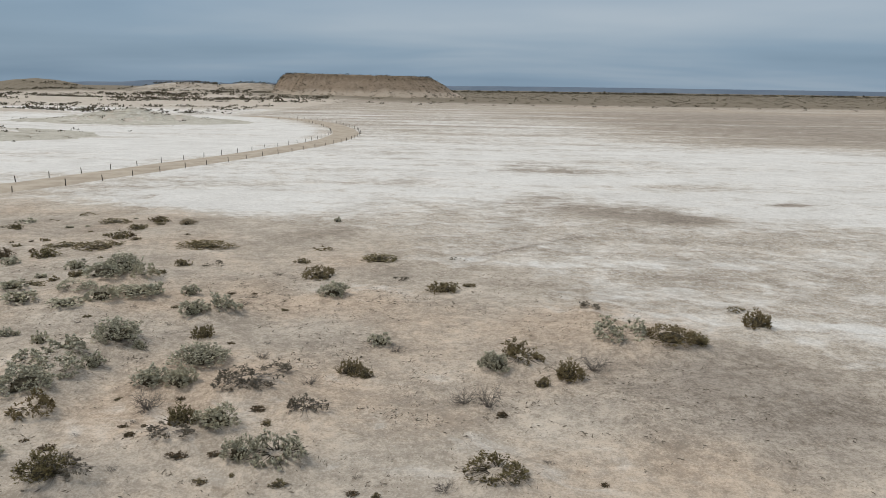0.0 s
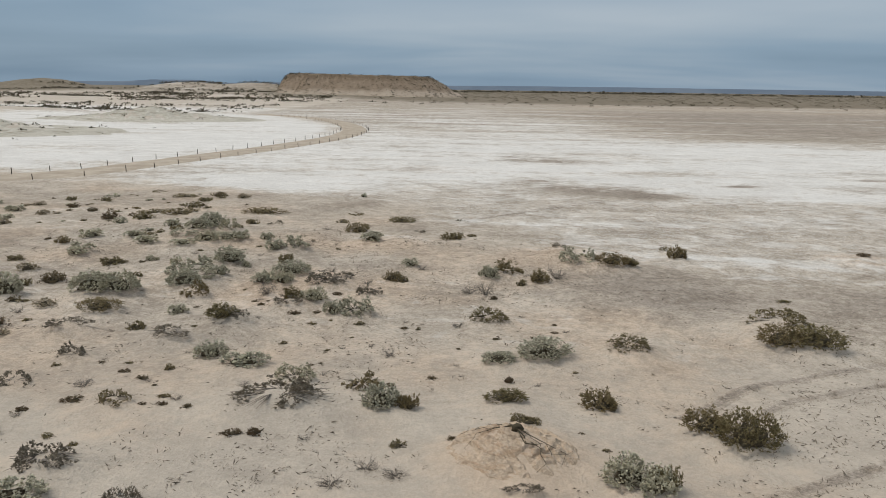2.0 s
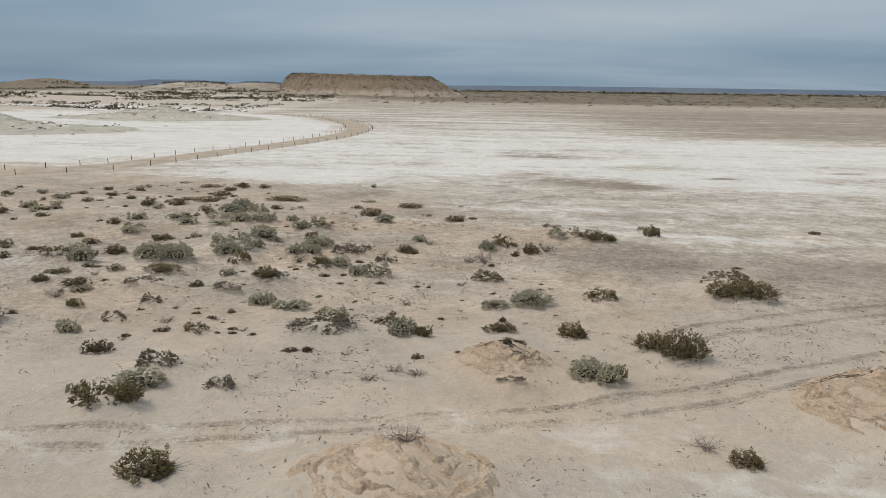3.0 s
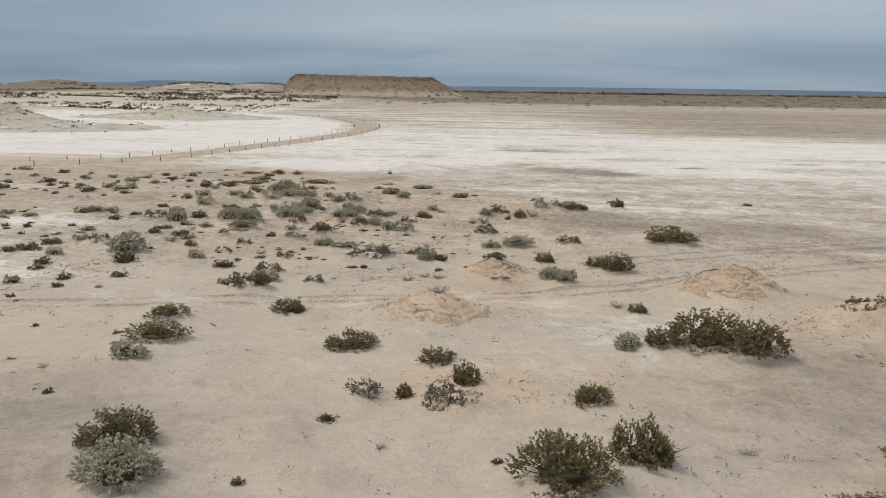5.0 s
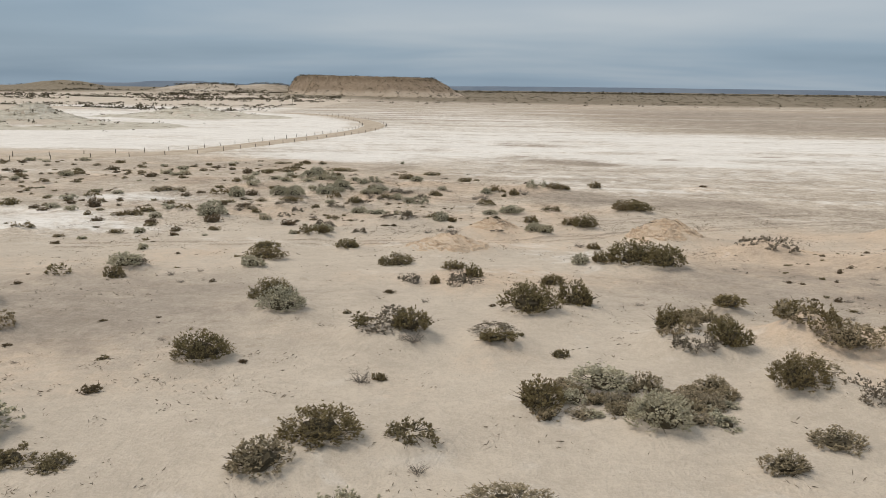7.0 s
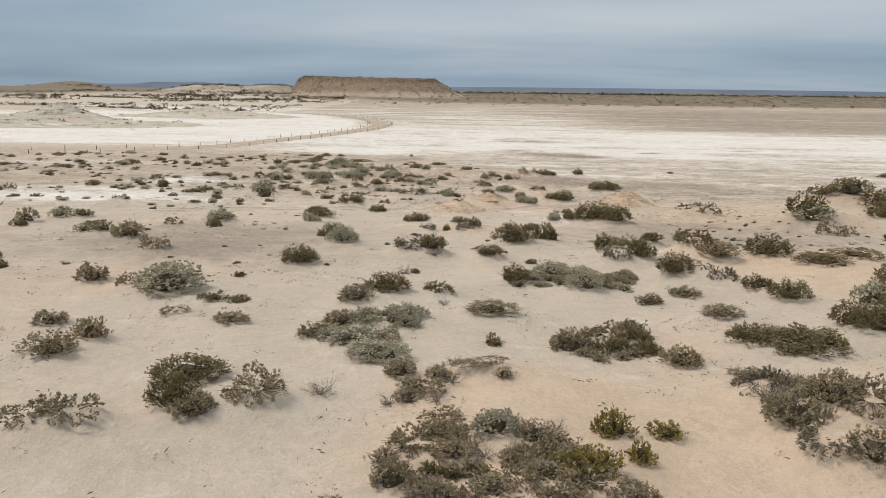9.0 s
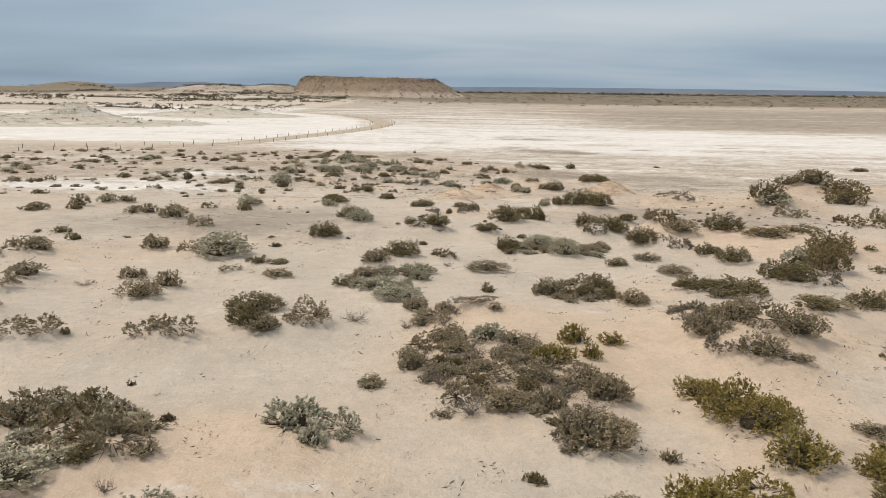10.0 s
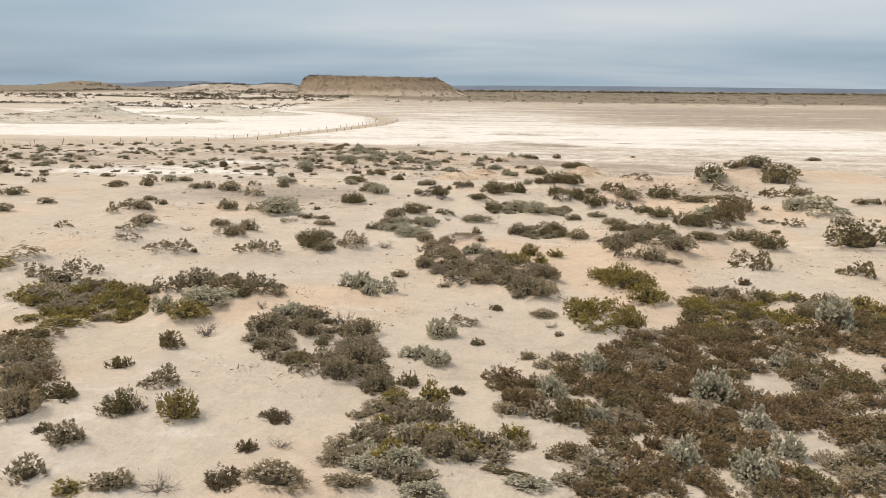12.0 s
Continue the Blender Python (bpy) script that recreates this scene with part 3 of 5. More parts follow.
def dome_points(n, w, h, rng, reach, inner):
    """Points in the outer shell of a bush, and their outward ways."""
    az = rng.uniform(0, 2 * math.pi, n)
    up = rng.uniform(0.0, 1.0, n)
    c = np.sqrt(np.maximum(0, 1 - up ** 2))
    u = np.stack([c * np.cos(az), c * np.sin(az), up], 1)
    r, lump = reach(u)
    p = u * (r * rng.uniform(inner, 1.0, n))[:, None] * np.array([w / 2, w / 2, h])
    return p, unit(u * 0.8 + 0.6 * unit(u - 0.6 * lump) + np.array([0, 0, 0.15]))


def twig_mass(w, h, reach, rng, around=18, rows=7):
    """A rough closed dark hull that stands in for a bush's inner twigs and their shade."""
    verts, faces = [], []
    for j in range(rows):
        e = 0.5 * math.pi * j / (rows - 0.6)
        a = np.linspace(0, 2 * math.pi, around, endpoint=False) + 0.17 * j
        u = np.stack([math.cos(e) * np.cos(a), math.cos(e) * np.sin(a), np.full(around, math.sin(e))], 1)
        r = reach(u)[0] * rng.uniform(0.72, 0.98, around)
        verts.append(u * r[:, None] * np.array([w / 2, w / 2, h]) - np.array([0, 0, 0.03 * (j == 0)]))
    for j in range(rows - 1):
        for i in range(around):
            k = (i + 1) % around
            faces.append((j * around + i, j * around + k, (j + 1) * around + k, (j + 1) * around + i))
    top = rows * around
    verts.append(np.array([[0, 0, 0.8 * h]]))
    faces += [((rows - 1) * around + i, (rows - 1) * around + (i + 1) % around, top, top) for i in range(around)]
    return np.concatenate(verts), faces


SORTS = {
    # leaf length, leaf width, shoot length, shape height/width, lumps, share of gaps
    "s": (0.050, 0.030, 0.17, 0.55, 9, 0.12), "k": (0.050, 0.019, 0.19, 0.50, 10, 0.18), "d": (0.052, 0.016, 0.21, 0.48, 8, 0.10),
    "c": (0.052, 0.017, 0.20, 0.50, 9, 0.16), "r": (0.050, 0.016, 0.19, 0.50, 8, 0.12), "g": (0.050, 0.018, 0.21, 0.52, 10, 0.08), "m": (0.046, 0.016, 0.13, 0.36, 7, 0.25),
    "b": (0.044, 0.014, 0.12, 0.36, 7, 0.25), "t": (0.046, 0.014, 0.15, 0.34, 8, 0.45),
}
SIZES = (0.75, 1.5, 2.6)
# a shrub's form: a closed dome, or a sprawl over a heap of blown sand
DOME, SPRAWL = 0, 1


def shoots(p, axis, length, per, ln, wd, rng):
    """Leafy shoots at p along axis: small leaves all round, paler to the tip. Verts, faces and tones."""
    n = len(p)
    size = np.repeat(length * rng.uniform(0.55, 1.25, (n, 1)), per, 0)
    ax = np.repeat(axis, per, 0)
    t = rng.uniform(0.0, 1.0, (n * per, 1)) ** 0.75
    ring = unit(np.cross(ax, unit(rng.normal(size=ax.shape))))
    base = np.repeat(p, per, 0) + ax * size * (t - 0.55) + ring * size * 0.16 * (1.1 - t)
    way = unit(ax * (0.55 + 0.5 * t) + ring * (0.95 - 0.45 * t) + 0.25 * rng.normal(size=ax.shape))
    v, f = leaf_quads(base, way, ln, wd, rng)
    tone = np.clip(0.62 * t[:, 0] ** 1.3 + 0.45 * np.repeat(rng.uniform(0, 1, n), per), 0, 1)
    return v, f, np.repeat(tone, 3)


def shrub_meshes(sort, size, form, fine, seed):
    ln, wd, long, shape, lumps, gaps = SORTS[sort]
    rng = np.random.default_rng(1000 * "skdrgmbtc".index(sort) + 100 * SIZES.index(size) + 10 * form + seed)
    w, h = size, size * shape
    grow = {0.75: 0.9, 1.5: 1.0, 2.6: 1.12}[size]
    per, dense, longer, wider = ((4, 42, 2.0, 2.5), (7, 60, 1.45, 1.5), (10, 80, 1.05, 0.95))[fine]
    dense /= grow ** 2
    ln, wd, long = ln * grow * 1.35 * longer, wd * grow * 2.1 * wider, long * grow * 0.62
    k = rng.uniform(0, 50)
    if form == DOME:
        reach = lumpy(int(lumps * {0.75: 0.7, 1.5: 1.4, 2.6: 2.6}[size]), rng)
        n = int(dense * 1.26 * w * w)
        p, out = dome_points(n, w, h, rng, reach, 0.78)
        hole = fbm(p[:, 0] / w * 2.6 + k, p[:, 1] / w * 2.6 + 1.7 * p[:, 2] / h, 1.0, 9, 3)
        keep = hole > np.quantile(hole, gaps)
        p, out = p[keep], out[keep]
        axis = unit(0.75 * out + np.array([0, 0, 0.55]) + 0.28 * rng.normal(size=p.shape))
    else:
        n = int(dense * 0.95 * w * w)
        az, r = rng.uniform(0, 2 * math.pi, n), np.sqrt(rng.uniform(0, 1, n))
        rim = 0.86 + 0.30 * fbm(1.6 * np.cos(az) + k, 1.6 * np.sin(az), 1.0, 5, 3)
        x, y = 0.5 * w * r * rim * np.cos(az), 0.5 * w * r * rim * np.sin(az)
        bare = rng.uniform(0, 2 * math.pi)
        patch = fbm(x / w * 3.4 + k, y / w * 3.4 - k, 1.0, 7, 3) + 0.9 * ramp(r, 0.1, 0.6) - 0.75 * ramp(np.cos(az - bare), 0.35, 0.9) * ramp(r, 0.9, 0.3)
        keep = patch > np.quantile(patch, 0.24 + 0.5 * gaps)
        x, y, r, patch = x[keep], y[keep], r[keep], patch[keep]
        body = ramp(patch, np.quantile(patch, 0.05), np.quantile(patch, 0.7)) * ramp(r, 1.05, 0.75)
        z = -0.20 * w * (1 - np.exp(-(r / 1.2) ** 2)) + body * h * (0.25 + 0.45 * rng.uniform(0, 1, len(x))) + 0.04
        p = np.stack([x, y, z], 1)
        axis = unit(np.stack([0.5 * x / w, 0.5 * y / w, np.full(len(x), 0.7)], 1) + 0.30 * rng.normal(size=p.shape))
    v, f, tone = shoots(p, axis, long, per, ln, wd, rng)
    # broader leaves deeper in, darker in tone than the tips, close the shrub
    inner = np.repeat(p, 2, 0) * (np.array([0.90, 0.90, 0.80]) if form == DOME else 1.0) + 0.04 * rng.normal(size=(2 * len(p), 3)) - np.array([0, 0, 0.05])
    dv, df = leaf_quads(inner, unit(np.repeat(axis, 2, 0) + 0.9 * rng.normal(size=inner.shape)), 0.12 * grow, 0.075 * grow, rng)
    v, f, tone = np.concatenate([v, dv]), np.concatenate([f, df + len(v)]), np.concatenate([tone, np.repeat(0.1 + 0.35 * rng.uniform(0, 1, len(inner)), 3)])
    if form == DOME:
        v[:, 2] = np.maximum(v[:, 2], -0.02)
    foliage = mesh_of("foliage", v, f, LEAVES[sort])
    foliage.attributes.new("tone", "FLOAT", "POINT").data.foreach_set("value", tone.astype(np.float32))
    # bare lower twigs reach out between the leaves
    m = int((5, 8, 26)[fine] * w)
    az = rng.uniform(0, 2 * math.pi, m)
    a = np.stack([0.12 * w * np.cos(az), 0.12 * w * np.sin(az), np.full(m, 0.0)], 1)
    far = rng.uniform(0.3, 0.56, m) * w
    b = np.stack([far * np.cos(az + 0.2), far * np.sin(az + 0.2), h * rng.uniform(0.05, 0.5, m)], 1)
    if form == SPRAWL:
        b[:, 2] -= 0.13 * w
    wood_and_hull = [rods(a, b, np.full(m, 0.013), np.full(m, 0.005))]
    # a dark hull closes the dome: inner shade put into the colour
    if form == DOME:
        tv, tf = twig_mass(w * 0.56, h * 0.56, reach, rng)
        wood_and_hull.append((tv, np.array(tf)))
    return foliage, joined("woody_core", wood_and_hull, M_STEM_AND_SHADE if sort != "t" else M_DEAD), w, h


def joined(name, parts, material):
    verts, faces, k = [], [], 0
    for v, f in parts:
        verts.append(v)
        faces += [list(dict.fromkeys(g)) for g in (np.asarray(f) + k).tolist()]
        k += len(v)
    return mesh_of(name, np.concatenate(verts), faces, material)


def twig_mesh(size, seed):
    """A bare dead shrub: low crooked limbs that fork into fine twigs."""
    rng = np.random.default_rng(7000 + 100 * SIZES.index(size) + seed)
    w, h = size, size * 0.22
    m = int(14 + 10 * size)
    az = rng.uniform(0, 2 * math.pi, m)
    far = rng.uniform(0.25, 0.5, m) * w
    end = np.stack([far * np.cos(az), far * np.sin(az), h * rng.uniform(0.1, 1.0, m)], 1)
    pts = [np.stack([rng.normal(0, 0.04 * w, m), rng.normal(0, 0.04 * w, m), np.full(m, -0.02)], 1)]
    for k in (0.35, 0.7, 1.0):
        pts.append(end * np.array([k, k, k ** 0.7]) + rng.normal(0, 0.035 * w, (m, 3)))
    parts, th = [], 0.010 * size ** 0.5
    for k in range(3):
        pts[k + 1][:, 2] = np.maximum(pts[k + 1][:, 2], 0.01)
        parts.append(rods(pts[k], pts[k + 1], np.full(m, th * (1 - 0.28 * k)), np.full(m, th * (0.72 - 0.28 * k))))
    for k, count, reach in ((1, 2, 0.20), (2, 4 if size > 1 else 2, 0.16)):
        s = count * m
        t = rng.uniform(0, 1, (s, 1))
        a = np.repeat(pts[k], count, 0) * (1 - t) + np.repeat(pts[k + 1], count, 0) * t
        out = unit(np.repeat(pts[3] - pts[0], count, 0)) + 0.8 * rng.normal(size=(s, 3))
        b = a + unit(out) * reach * w * rng.uniform(0.4, 1.0, (s, 1))
        b[:, 2] = np.maximum(b[:, 2], 0.005)
        parts.append(rods(a, b, np.full(s, th * 0.35), np.full(s, th * 0.15)))
        c = b + (unit(out + 0.9 * rng.normal(size=(s, 3)))) * reach * w * 0.5
        c[:, 2] = np.maximum(c[:, 2], 0.005)
        parts.append(rods(b, c, np.full(s, th * 0.25), np.full(s, th * 0.1)))
    return joined("branch_tangle", parts, M_DEAD), w, h


NAMES = {
    "s": ("saltbush", "rounded grey-green saltbush with pale leaf tips on sand", "shrub"),
    "k": ("bluebush", "dull grey-olive desert bush on a sand hummock", "shrub"),
    "d": ("dark_shrub", "dense dark olive desert shrub on pale sand", "shrub"),
    "c": ("wiry_bush", "wiry grey-brown bush crowding a heap of sand", "shrub"),
    "r": ("rusty_shrub", "low rust-brown twiggy shrub in a dense thicket", "shrub"),
    "g": ("olive_shrub", "bright olive-green leafy shrub on pale sand", "shrub"),
    "m": ("low_shrub", "low spreading olive shrub close to the sand", "shrub"),
    "b": ("brown_tuft", "small dry brown tuft on bare sand", "plant"),
    "t": ("dead_shrub", "bare grey dead shrub with crooked twigs", "shrub"),
}
BANK = {}


def prototype(sort, size, form, fine, seed):
    key = (sort, size, form, fine, seed)
    if key not in BANK:
        BANK[key] = twig_mesh(size, seed) if sort == "t" and form == DOME else shrub_meshes(sort, size, form, fine, seed)
    return BANK[key]


PLANTS = []
LIKELY_SPRAWL = {"s": 0.12, "k": 0.45, "d": 0.22, "r": 0.1, "c": 0.3, "g": 0.1, "m": 0.4, "b": 0.3, "t": 1.0}


def plant(sort, rows, heap=True):
    for x, y, w, d, h in rows:
        sprawl = w > 1.3 and random.Random(round(113 * x + 37 * y)).random() < LIKELY_SPRAWL[sort]
        PLANTS.append((sort, x, y, w, d, h, SPRAWL if sprawl else DOME))
        if not heap:
            continue
        if y < 45 and sprawl:
            HUMMOCKS.append((x, y, 0.58 * w, 0.58 * d + 0.1, 0.23 * min(w, 3.0)))
        elif y < 45 and sort in "skdg" and w > 1.0:
            HUMMOCKS.append((x, y, 0.72 * w, 0.68 * d + 0.2, 0.15 * min(w, 2.6)))


def grow_plants():
    rng = random.Random(5)
    stand = height_fast(np.array([q[1] for q in PLANTS]), np.array([q[2] for q in PLANTS]))
    for (sort, x, y, w, d, h, form), z in zip(PLANTS, stand):
        size = SIZES[0] if w < 1.05 else SIZES[1] if w < 2.1 else SIZES[2]
        fine = 2 if y < 32 and abs(x + 1.5) < 12.5 else 1 if y < 46 and abs(x) < 22 else 0
        made = prototype(sort, size, form, fine, rng.randrange(4 if fine == 2 else 2))
        name, label, category = NAMES[sort]
        if size == SIZES[0] and sort in "skd":
            label = "small " + label.replace("rounded ", "").replace("dense ", "")
        if form == SPRAWL:
            label = "half-dead grey shrub sprawling over a sand hummock" if sort == "t" else label.split(" on ")[0].split(" close")[0].replace("rounded", "sprawling").replace("dense", "sprawling") + " over a sand hummock"
        root = tagged(new(name), label, category, category + "s on the sand")
        pw, ph = made[-2:]
        root.location = (x, y, z - 0.02)
        turn = rng.choice((0, 180)) + rng.uniform(-25, 25)
        root.rotation_euler = (0, 0, radians(turn))
        root.scale = (w / pw * 1.04, d / pw * 1.04, 0.72 * h / ph if form == DOME else min(0.75 * h / ph, 1.0 * w / pw))
        if sort == "t" and form == DOME:
            part("branch_tangle", made[0], root)
        else:
            part("foliage", made[0], root)
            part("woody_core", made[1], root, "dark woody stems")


# where the shrubs stand: x, y, width, depth, height
plant("s", [
    (-37.14, 63.73, 1.84, 1.56, 0.68), (-29.56, 48.38, 1.24, 1.06, 0.79), (-24.54, 47.33, 1.46, 1.24, 0.89), (-20.89, 43.46, 2.63, 2.24, 1.00), (-20.25, 44.60, 2.49, 2.11, 1.51), (-18.34, 43.62, 1.86, 1.58, 1.45),
    (-21.10, 40.39, 2.49, 2.12, 0.64), (-18.54, 38.01, 1.67, 1.42, 1.01), (-17.19, 39.57, 2.70, 2.30, 0.73), (-16.23, 39.57, 1.02, 0.87, 0.87), (-25.30, 41.30, 1.71, 1.46, 0.60), (-23.16, 38.42, 1.94, 1.65, 0.69),
    (-19.94, 37.10, 2.06, 1.51, 0.48), (-20.82, 33.03, 0.63, 0.53, 0.53), (-20.42, 33.15, 0.47, 0.40, 0.40), (-18.74, 32.17, 0.90, 0.76, 0.66), (-15.00, 32.11, 2.21, 1.88, 1.18), (-13.80, 31.50, 0.70, 0.59, 0.59),
])
plant("s", [
    (-16.58, 30.12, 2.07, 1.76, 1.15), (-17.46, 28.93, 1.63, 1.39, 0.76), (-15.63, 27.81, 2.18, 1.86, 1.02), (-16.20, 26.38, 2.13, 1.81, 1.12), (-14.71, 28.91, 1.06, 0.90, 0.82), (-13.02, 36.42, 1.69, 1.44, 0.90),
    (-11.58, 37.15, 2.06, 1.75, 1.34), (-14.59, 40.58, 1.20, 1.02, 0.75), (-10.32, 29.51, 2.40, 2.04, 0.96), (-11.56, 27.13, 1.57, 1.33, 0.90), (-10.36, 27.06, 1.43, 1.21, 0.98), (-7.93, 23.87, 1.69, 1.43, 0.94),
    (-6.49, 21.56, 1.17, 0.99, 0.99), (-5.30, 21.54, 1.90, 1.62, 1.62), (-9.85, 66.26, 0.78, 0.67, 0.67), (-6.36, 40.93, 1.87, 1.59, 0.96), (-2.96, 32.73, 1.20, 1.02, 0.72), (2.28, 29.69, 1.39, 1.18, 1.18),
])
plant("s", [
    (8.43, 33.00, 2.83, 2.41, 1.46), (-25.49, 24.32, 1.90, 1.61, 1.55), (-20.81, 24.36, 2.46, 2.09, 1.37), (-19.18, 24.68, 2.44, 2.07, 1.48), (-14.83, 21.61, 1.20, 1.02, 0.57), (-18.72, 9.25, 1.15, 0.98, 0.76),
    (-14.64, 1.83, 0.68, 0.58, 0.58), (-12.38, 2.22, 1.93, 1.61, 0.86), (-11.01, 15.04, 1.58, 1.34, 0.98), (-9.19, 13.87, 2.04, 1.67, 0.66), (-6.63, 11.90, 1.72, 1.46, 1.02), (-2.88, 9.34, 1.40, 1.19, 1.11),
    (1.75, 14.65, 1.51, 1.29, 0.59), (3.81, 15.24, 2.46, 2.09, 0.97), (4.80, 3.86, 1.61, 1.37, 1.01), (5.42, 3.39, 1.49, 1.27, 0.80), (-23.84, 10.08, 2.67, 2.27, 1.68), (-28.88, 9.98, 1.12, 0.95, 0.71),
])
plant("s", [
    (-29.37, 14.90, 1.36, 1.15, 0.61), (-26.61, 1.16, 1.00, 0.85, 0.73), (-23.54, -5.69, 0.79, 0.67, 0.67), (-14.25, -11.95, 1.48, 1.26, 0.79), (-10.24, -21.89, 2.19, 1.86, 1.40), (6.09, -10.08, 1.18, 1.00, 0.85),
    (-21.44, -13.13, 2.16, 1.84, 0.89), (-35.05, -12.09, 1.81, 1.54, 0.88), (-17.19, -35.69, 3.58, 3.04, 1.70), (-6.46, -41.32, 1.63, 1.39, 0.93), (-4.92, -40.36, 2.07, 1.76, 0.80), (-6.72, -43.97, 2.01, 1.71, 0.78),
    (-5.57, -45.60, 2.38, 1.92, 0.75), (-1.62, -51.95, 1.45, 1.23, 0.89), (3.05, -31.31, 2.27, 1.93, 0.85), (4.31, -34.23, 2.13, 1.81, 1.30), (26.48, -13.03, 3.22, 2.74, 1.43), (17.43, -37.61, 2.02, 1.71, 1.42),
])
plant("s", [
    (-14.17, -63.05, 2.38, 2.00, 1.01), (-16.00, -63.55, 1.18, 1.00, 1.00), (-7.73, -59.50, 1.87, 1.59, 1.33), (-6.94, -60.47, 0.97, 0.82, 0.82), (-6.25, -59.81, 1.37, 1.17, 1.07), (-10.15, -64.61, 1.54, 1.24, 0.70),
    (25.62, -34.79, 2.12, 1.80, 1.41), (27.54, -33.81, 3.69, 3.14, 1.36), (27.84, -36.56, 4.04, 3.43, 1.00),
    (-5.50, -76.34, 0.98, 0.84, 0.61),
])
plant("s", [
    (-5.38, -77.42, 1.25, 0.77, 0.50), (-4.26, -77.13, 1.10, 0.94, 0.64), (-1.07, -78.08, 1.22, 0.68, 0.45), (-3.34, -66.30, 1.28, 1.08, 1.04), (-4.28, -68.89, 1.39, 1.18, 0.68), (-3.46, -69.60, 1.05, 0.89, 0.72),
])
plant("k", [
    (-36.32, -14.78, 1.87, 1.59, 1.28), (-28.49, -18.35, 1.36, 1.16, 0.98), (-25.44, -21.10, 2.48, 2.11, 1.41), (-21.82, -25.74, 2.27, 1.93, 1.40), (-19.38, -35.38, 1.36, 1.15, 1.08), (-21.76, -34.15, 1.95, 1.66, 1.08),
    (-15.40, -39.74, 1.50, 1.11, 0.34), (-12.52, -40.83, 1.70, 1.38, 0.45), (-20.29, -41.15, 1.66, 1.41, 0.68), (-17.62, -42.95, 1.50, 1.27, 1.08), (-18.36, -44.87, 2.16, 1.83, 0.99), (-27.88, -35.96, 0.74, 0.62, 0.50),
    (-15.58, -51.16, 1.87, 1.59, 0.87), (-14.35, -51.07, 1.96, 1.66, 0.96), (-10.86, -50.54, 1.49, 1.26, 0.82), (-9.29, -49.19, 2.38, 2.02, 1.46), (-7.45, -37.27, 1.82, 1.55, 0.95), (-7.55, -41.44, 1.64, 1.39, 0.79),
])
plant("k", [
    (-8.39, -43.07, 1.56, 1.33, 0.61), (-4.64, -47.06, 1.15, 0.98, 0.73), (-0.99, -39.55, 2.53, 1.88, 0.61), (-3.63, -48.43, 1.43, 1.22, 0.71), (-1.74, -46.89, 2.31, 1.07, 0.42), (-3.13, -51.19, 1.58, 1.26, 0.59),
    (-3.97, -52.89, 1.68, 1.43, 0.91), (-4.40, -54.39, 1.16, 0.99, 0.85), (-2.84, -53.34, 1.30, 1.10, 0.56), (-1.20, -54.69, 1.41, 1.20, 1.08), (-2.28, -55.66, 1.35, 1.15, 0.85), (-1.23, -56.12, 1.50, 0.89, 0.52),
    (-2.64, -57.33, 1.57, 1.33, 1.06), (-1.32, -58.02, 1.53, 1.30, 0.86), (-0.10, -55.59, 1.36, 1.16, 0.66), (0.12, -57.91, 1.09, 0.93, 0.93), (-5.87, -55.35, 0.95, 0.81, 0.47), (1.89, -44.01, 1.64, 1.40, 1.10),
])
plant("k", [
    (3.64, -42.87, 1.97, 1.68, 0.98), (4.85, -42.17, 1.50, 1.27, 0.94), (5.85, -45.55, 1.50, 1.28, 0.90), (1.19, -54.94, 1.42, 0.88, 0.48), (2.08, -57.28, 1.46, 1.24, 0.96), (7.09, -26.38, 1.95, 1.65, 1.22),
    (8.82, -25.60, 2.76, 2.34, 1.28), (12.20, -26.06, 2.02, 1.72, 1.07), (13.59, -27.48, 2.58, 2.20, 1.19), (26.70, -16.36, 3.53, 3.00, 1.79), (10.52, -30.95, 2.36, 2.00, 0.59), (9.18, -35.32, 1.65, 1.40, 0.57),
    (6.96, -36.82, 1.42, 1.20, 0.65), (9.79, -38.79, 2.14, 1.80, 0.55), (7.16, -51.72, 1.90, 1.61, 1.27), (8.62, -50.77, 2.20, 1.87, 1.18), (9.50, -51.47, 2.19, 1.86, 1.29), (10.79, -51.68, 2.22, 1.89, 1.19),
])
plant("k", [
    (8.68, -53.45, 1.84, 1.57, 0.90), (9.83, -53.87, 1.25, 0.70, 0.31), (-17.03, -60.09, 1.76, 1.50, 1.13), (-15.85, -59.50, 1.97, 1.68, 1.20), (-14.00, -60.19, 1.96, 1.67, 1.22), (-12.11, -61.58, 2.03, 1.73, 1.63),
    (-5.84, -55.74, 0.91, 0.77, 0.39), (-8.99, -64.76, 1.50, 1.22, 0.71), (-10.53, -66.54, 1.89, 1.60, 1.00), (-6.76, -66.31, 1.76, 1.33, 0.89), (-8.69, -66.85, 1.07, 0.91, 0.91), (-29.76, -36.93, 2.08, 1.77, 1.22),
    (-28.42, -36.09, 1.88, 1.60, 0.78), (-25.70, -41.90, 2.21, 1.88, 0.92), (-25.64, -44.32, 2.29, 1.95, 0.86), (-20.82, -51.64, 2.01, 1.70, 0.71), (-19.73, -51.44, 2.04, 1.73, 0.84), (9.66, -59.25, 1.12, 0.95, 0.42),
])
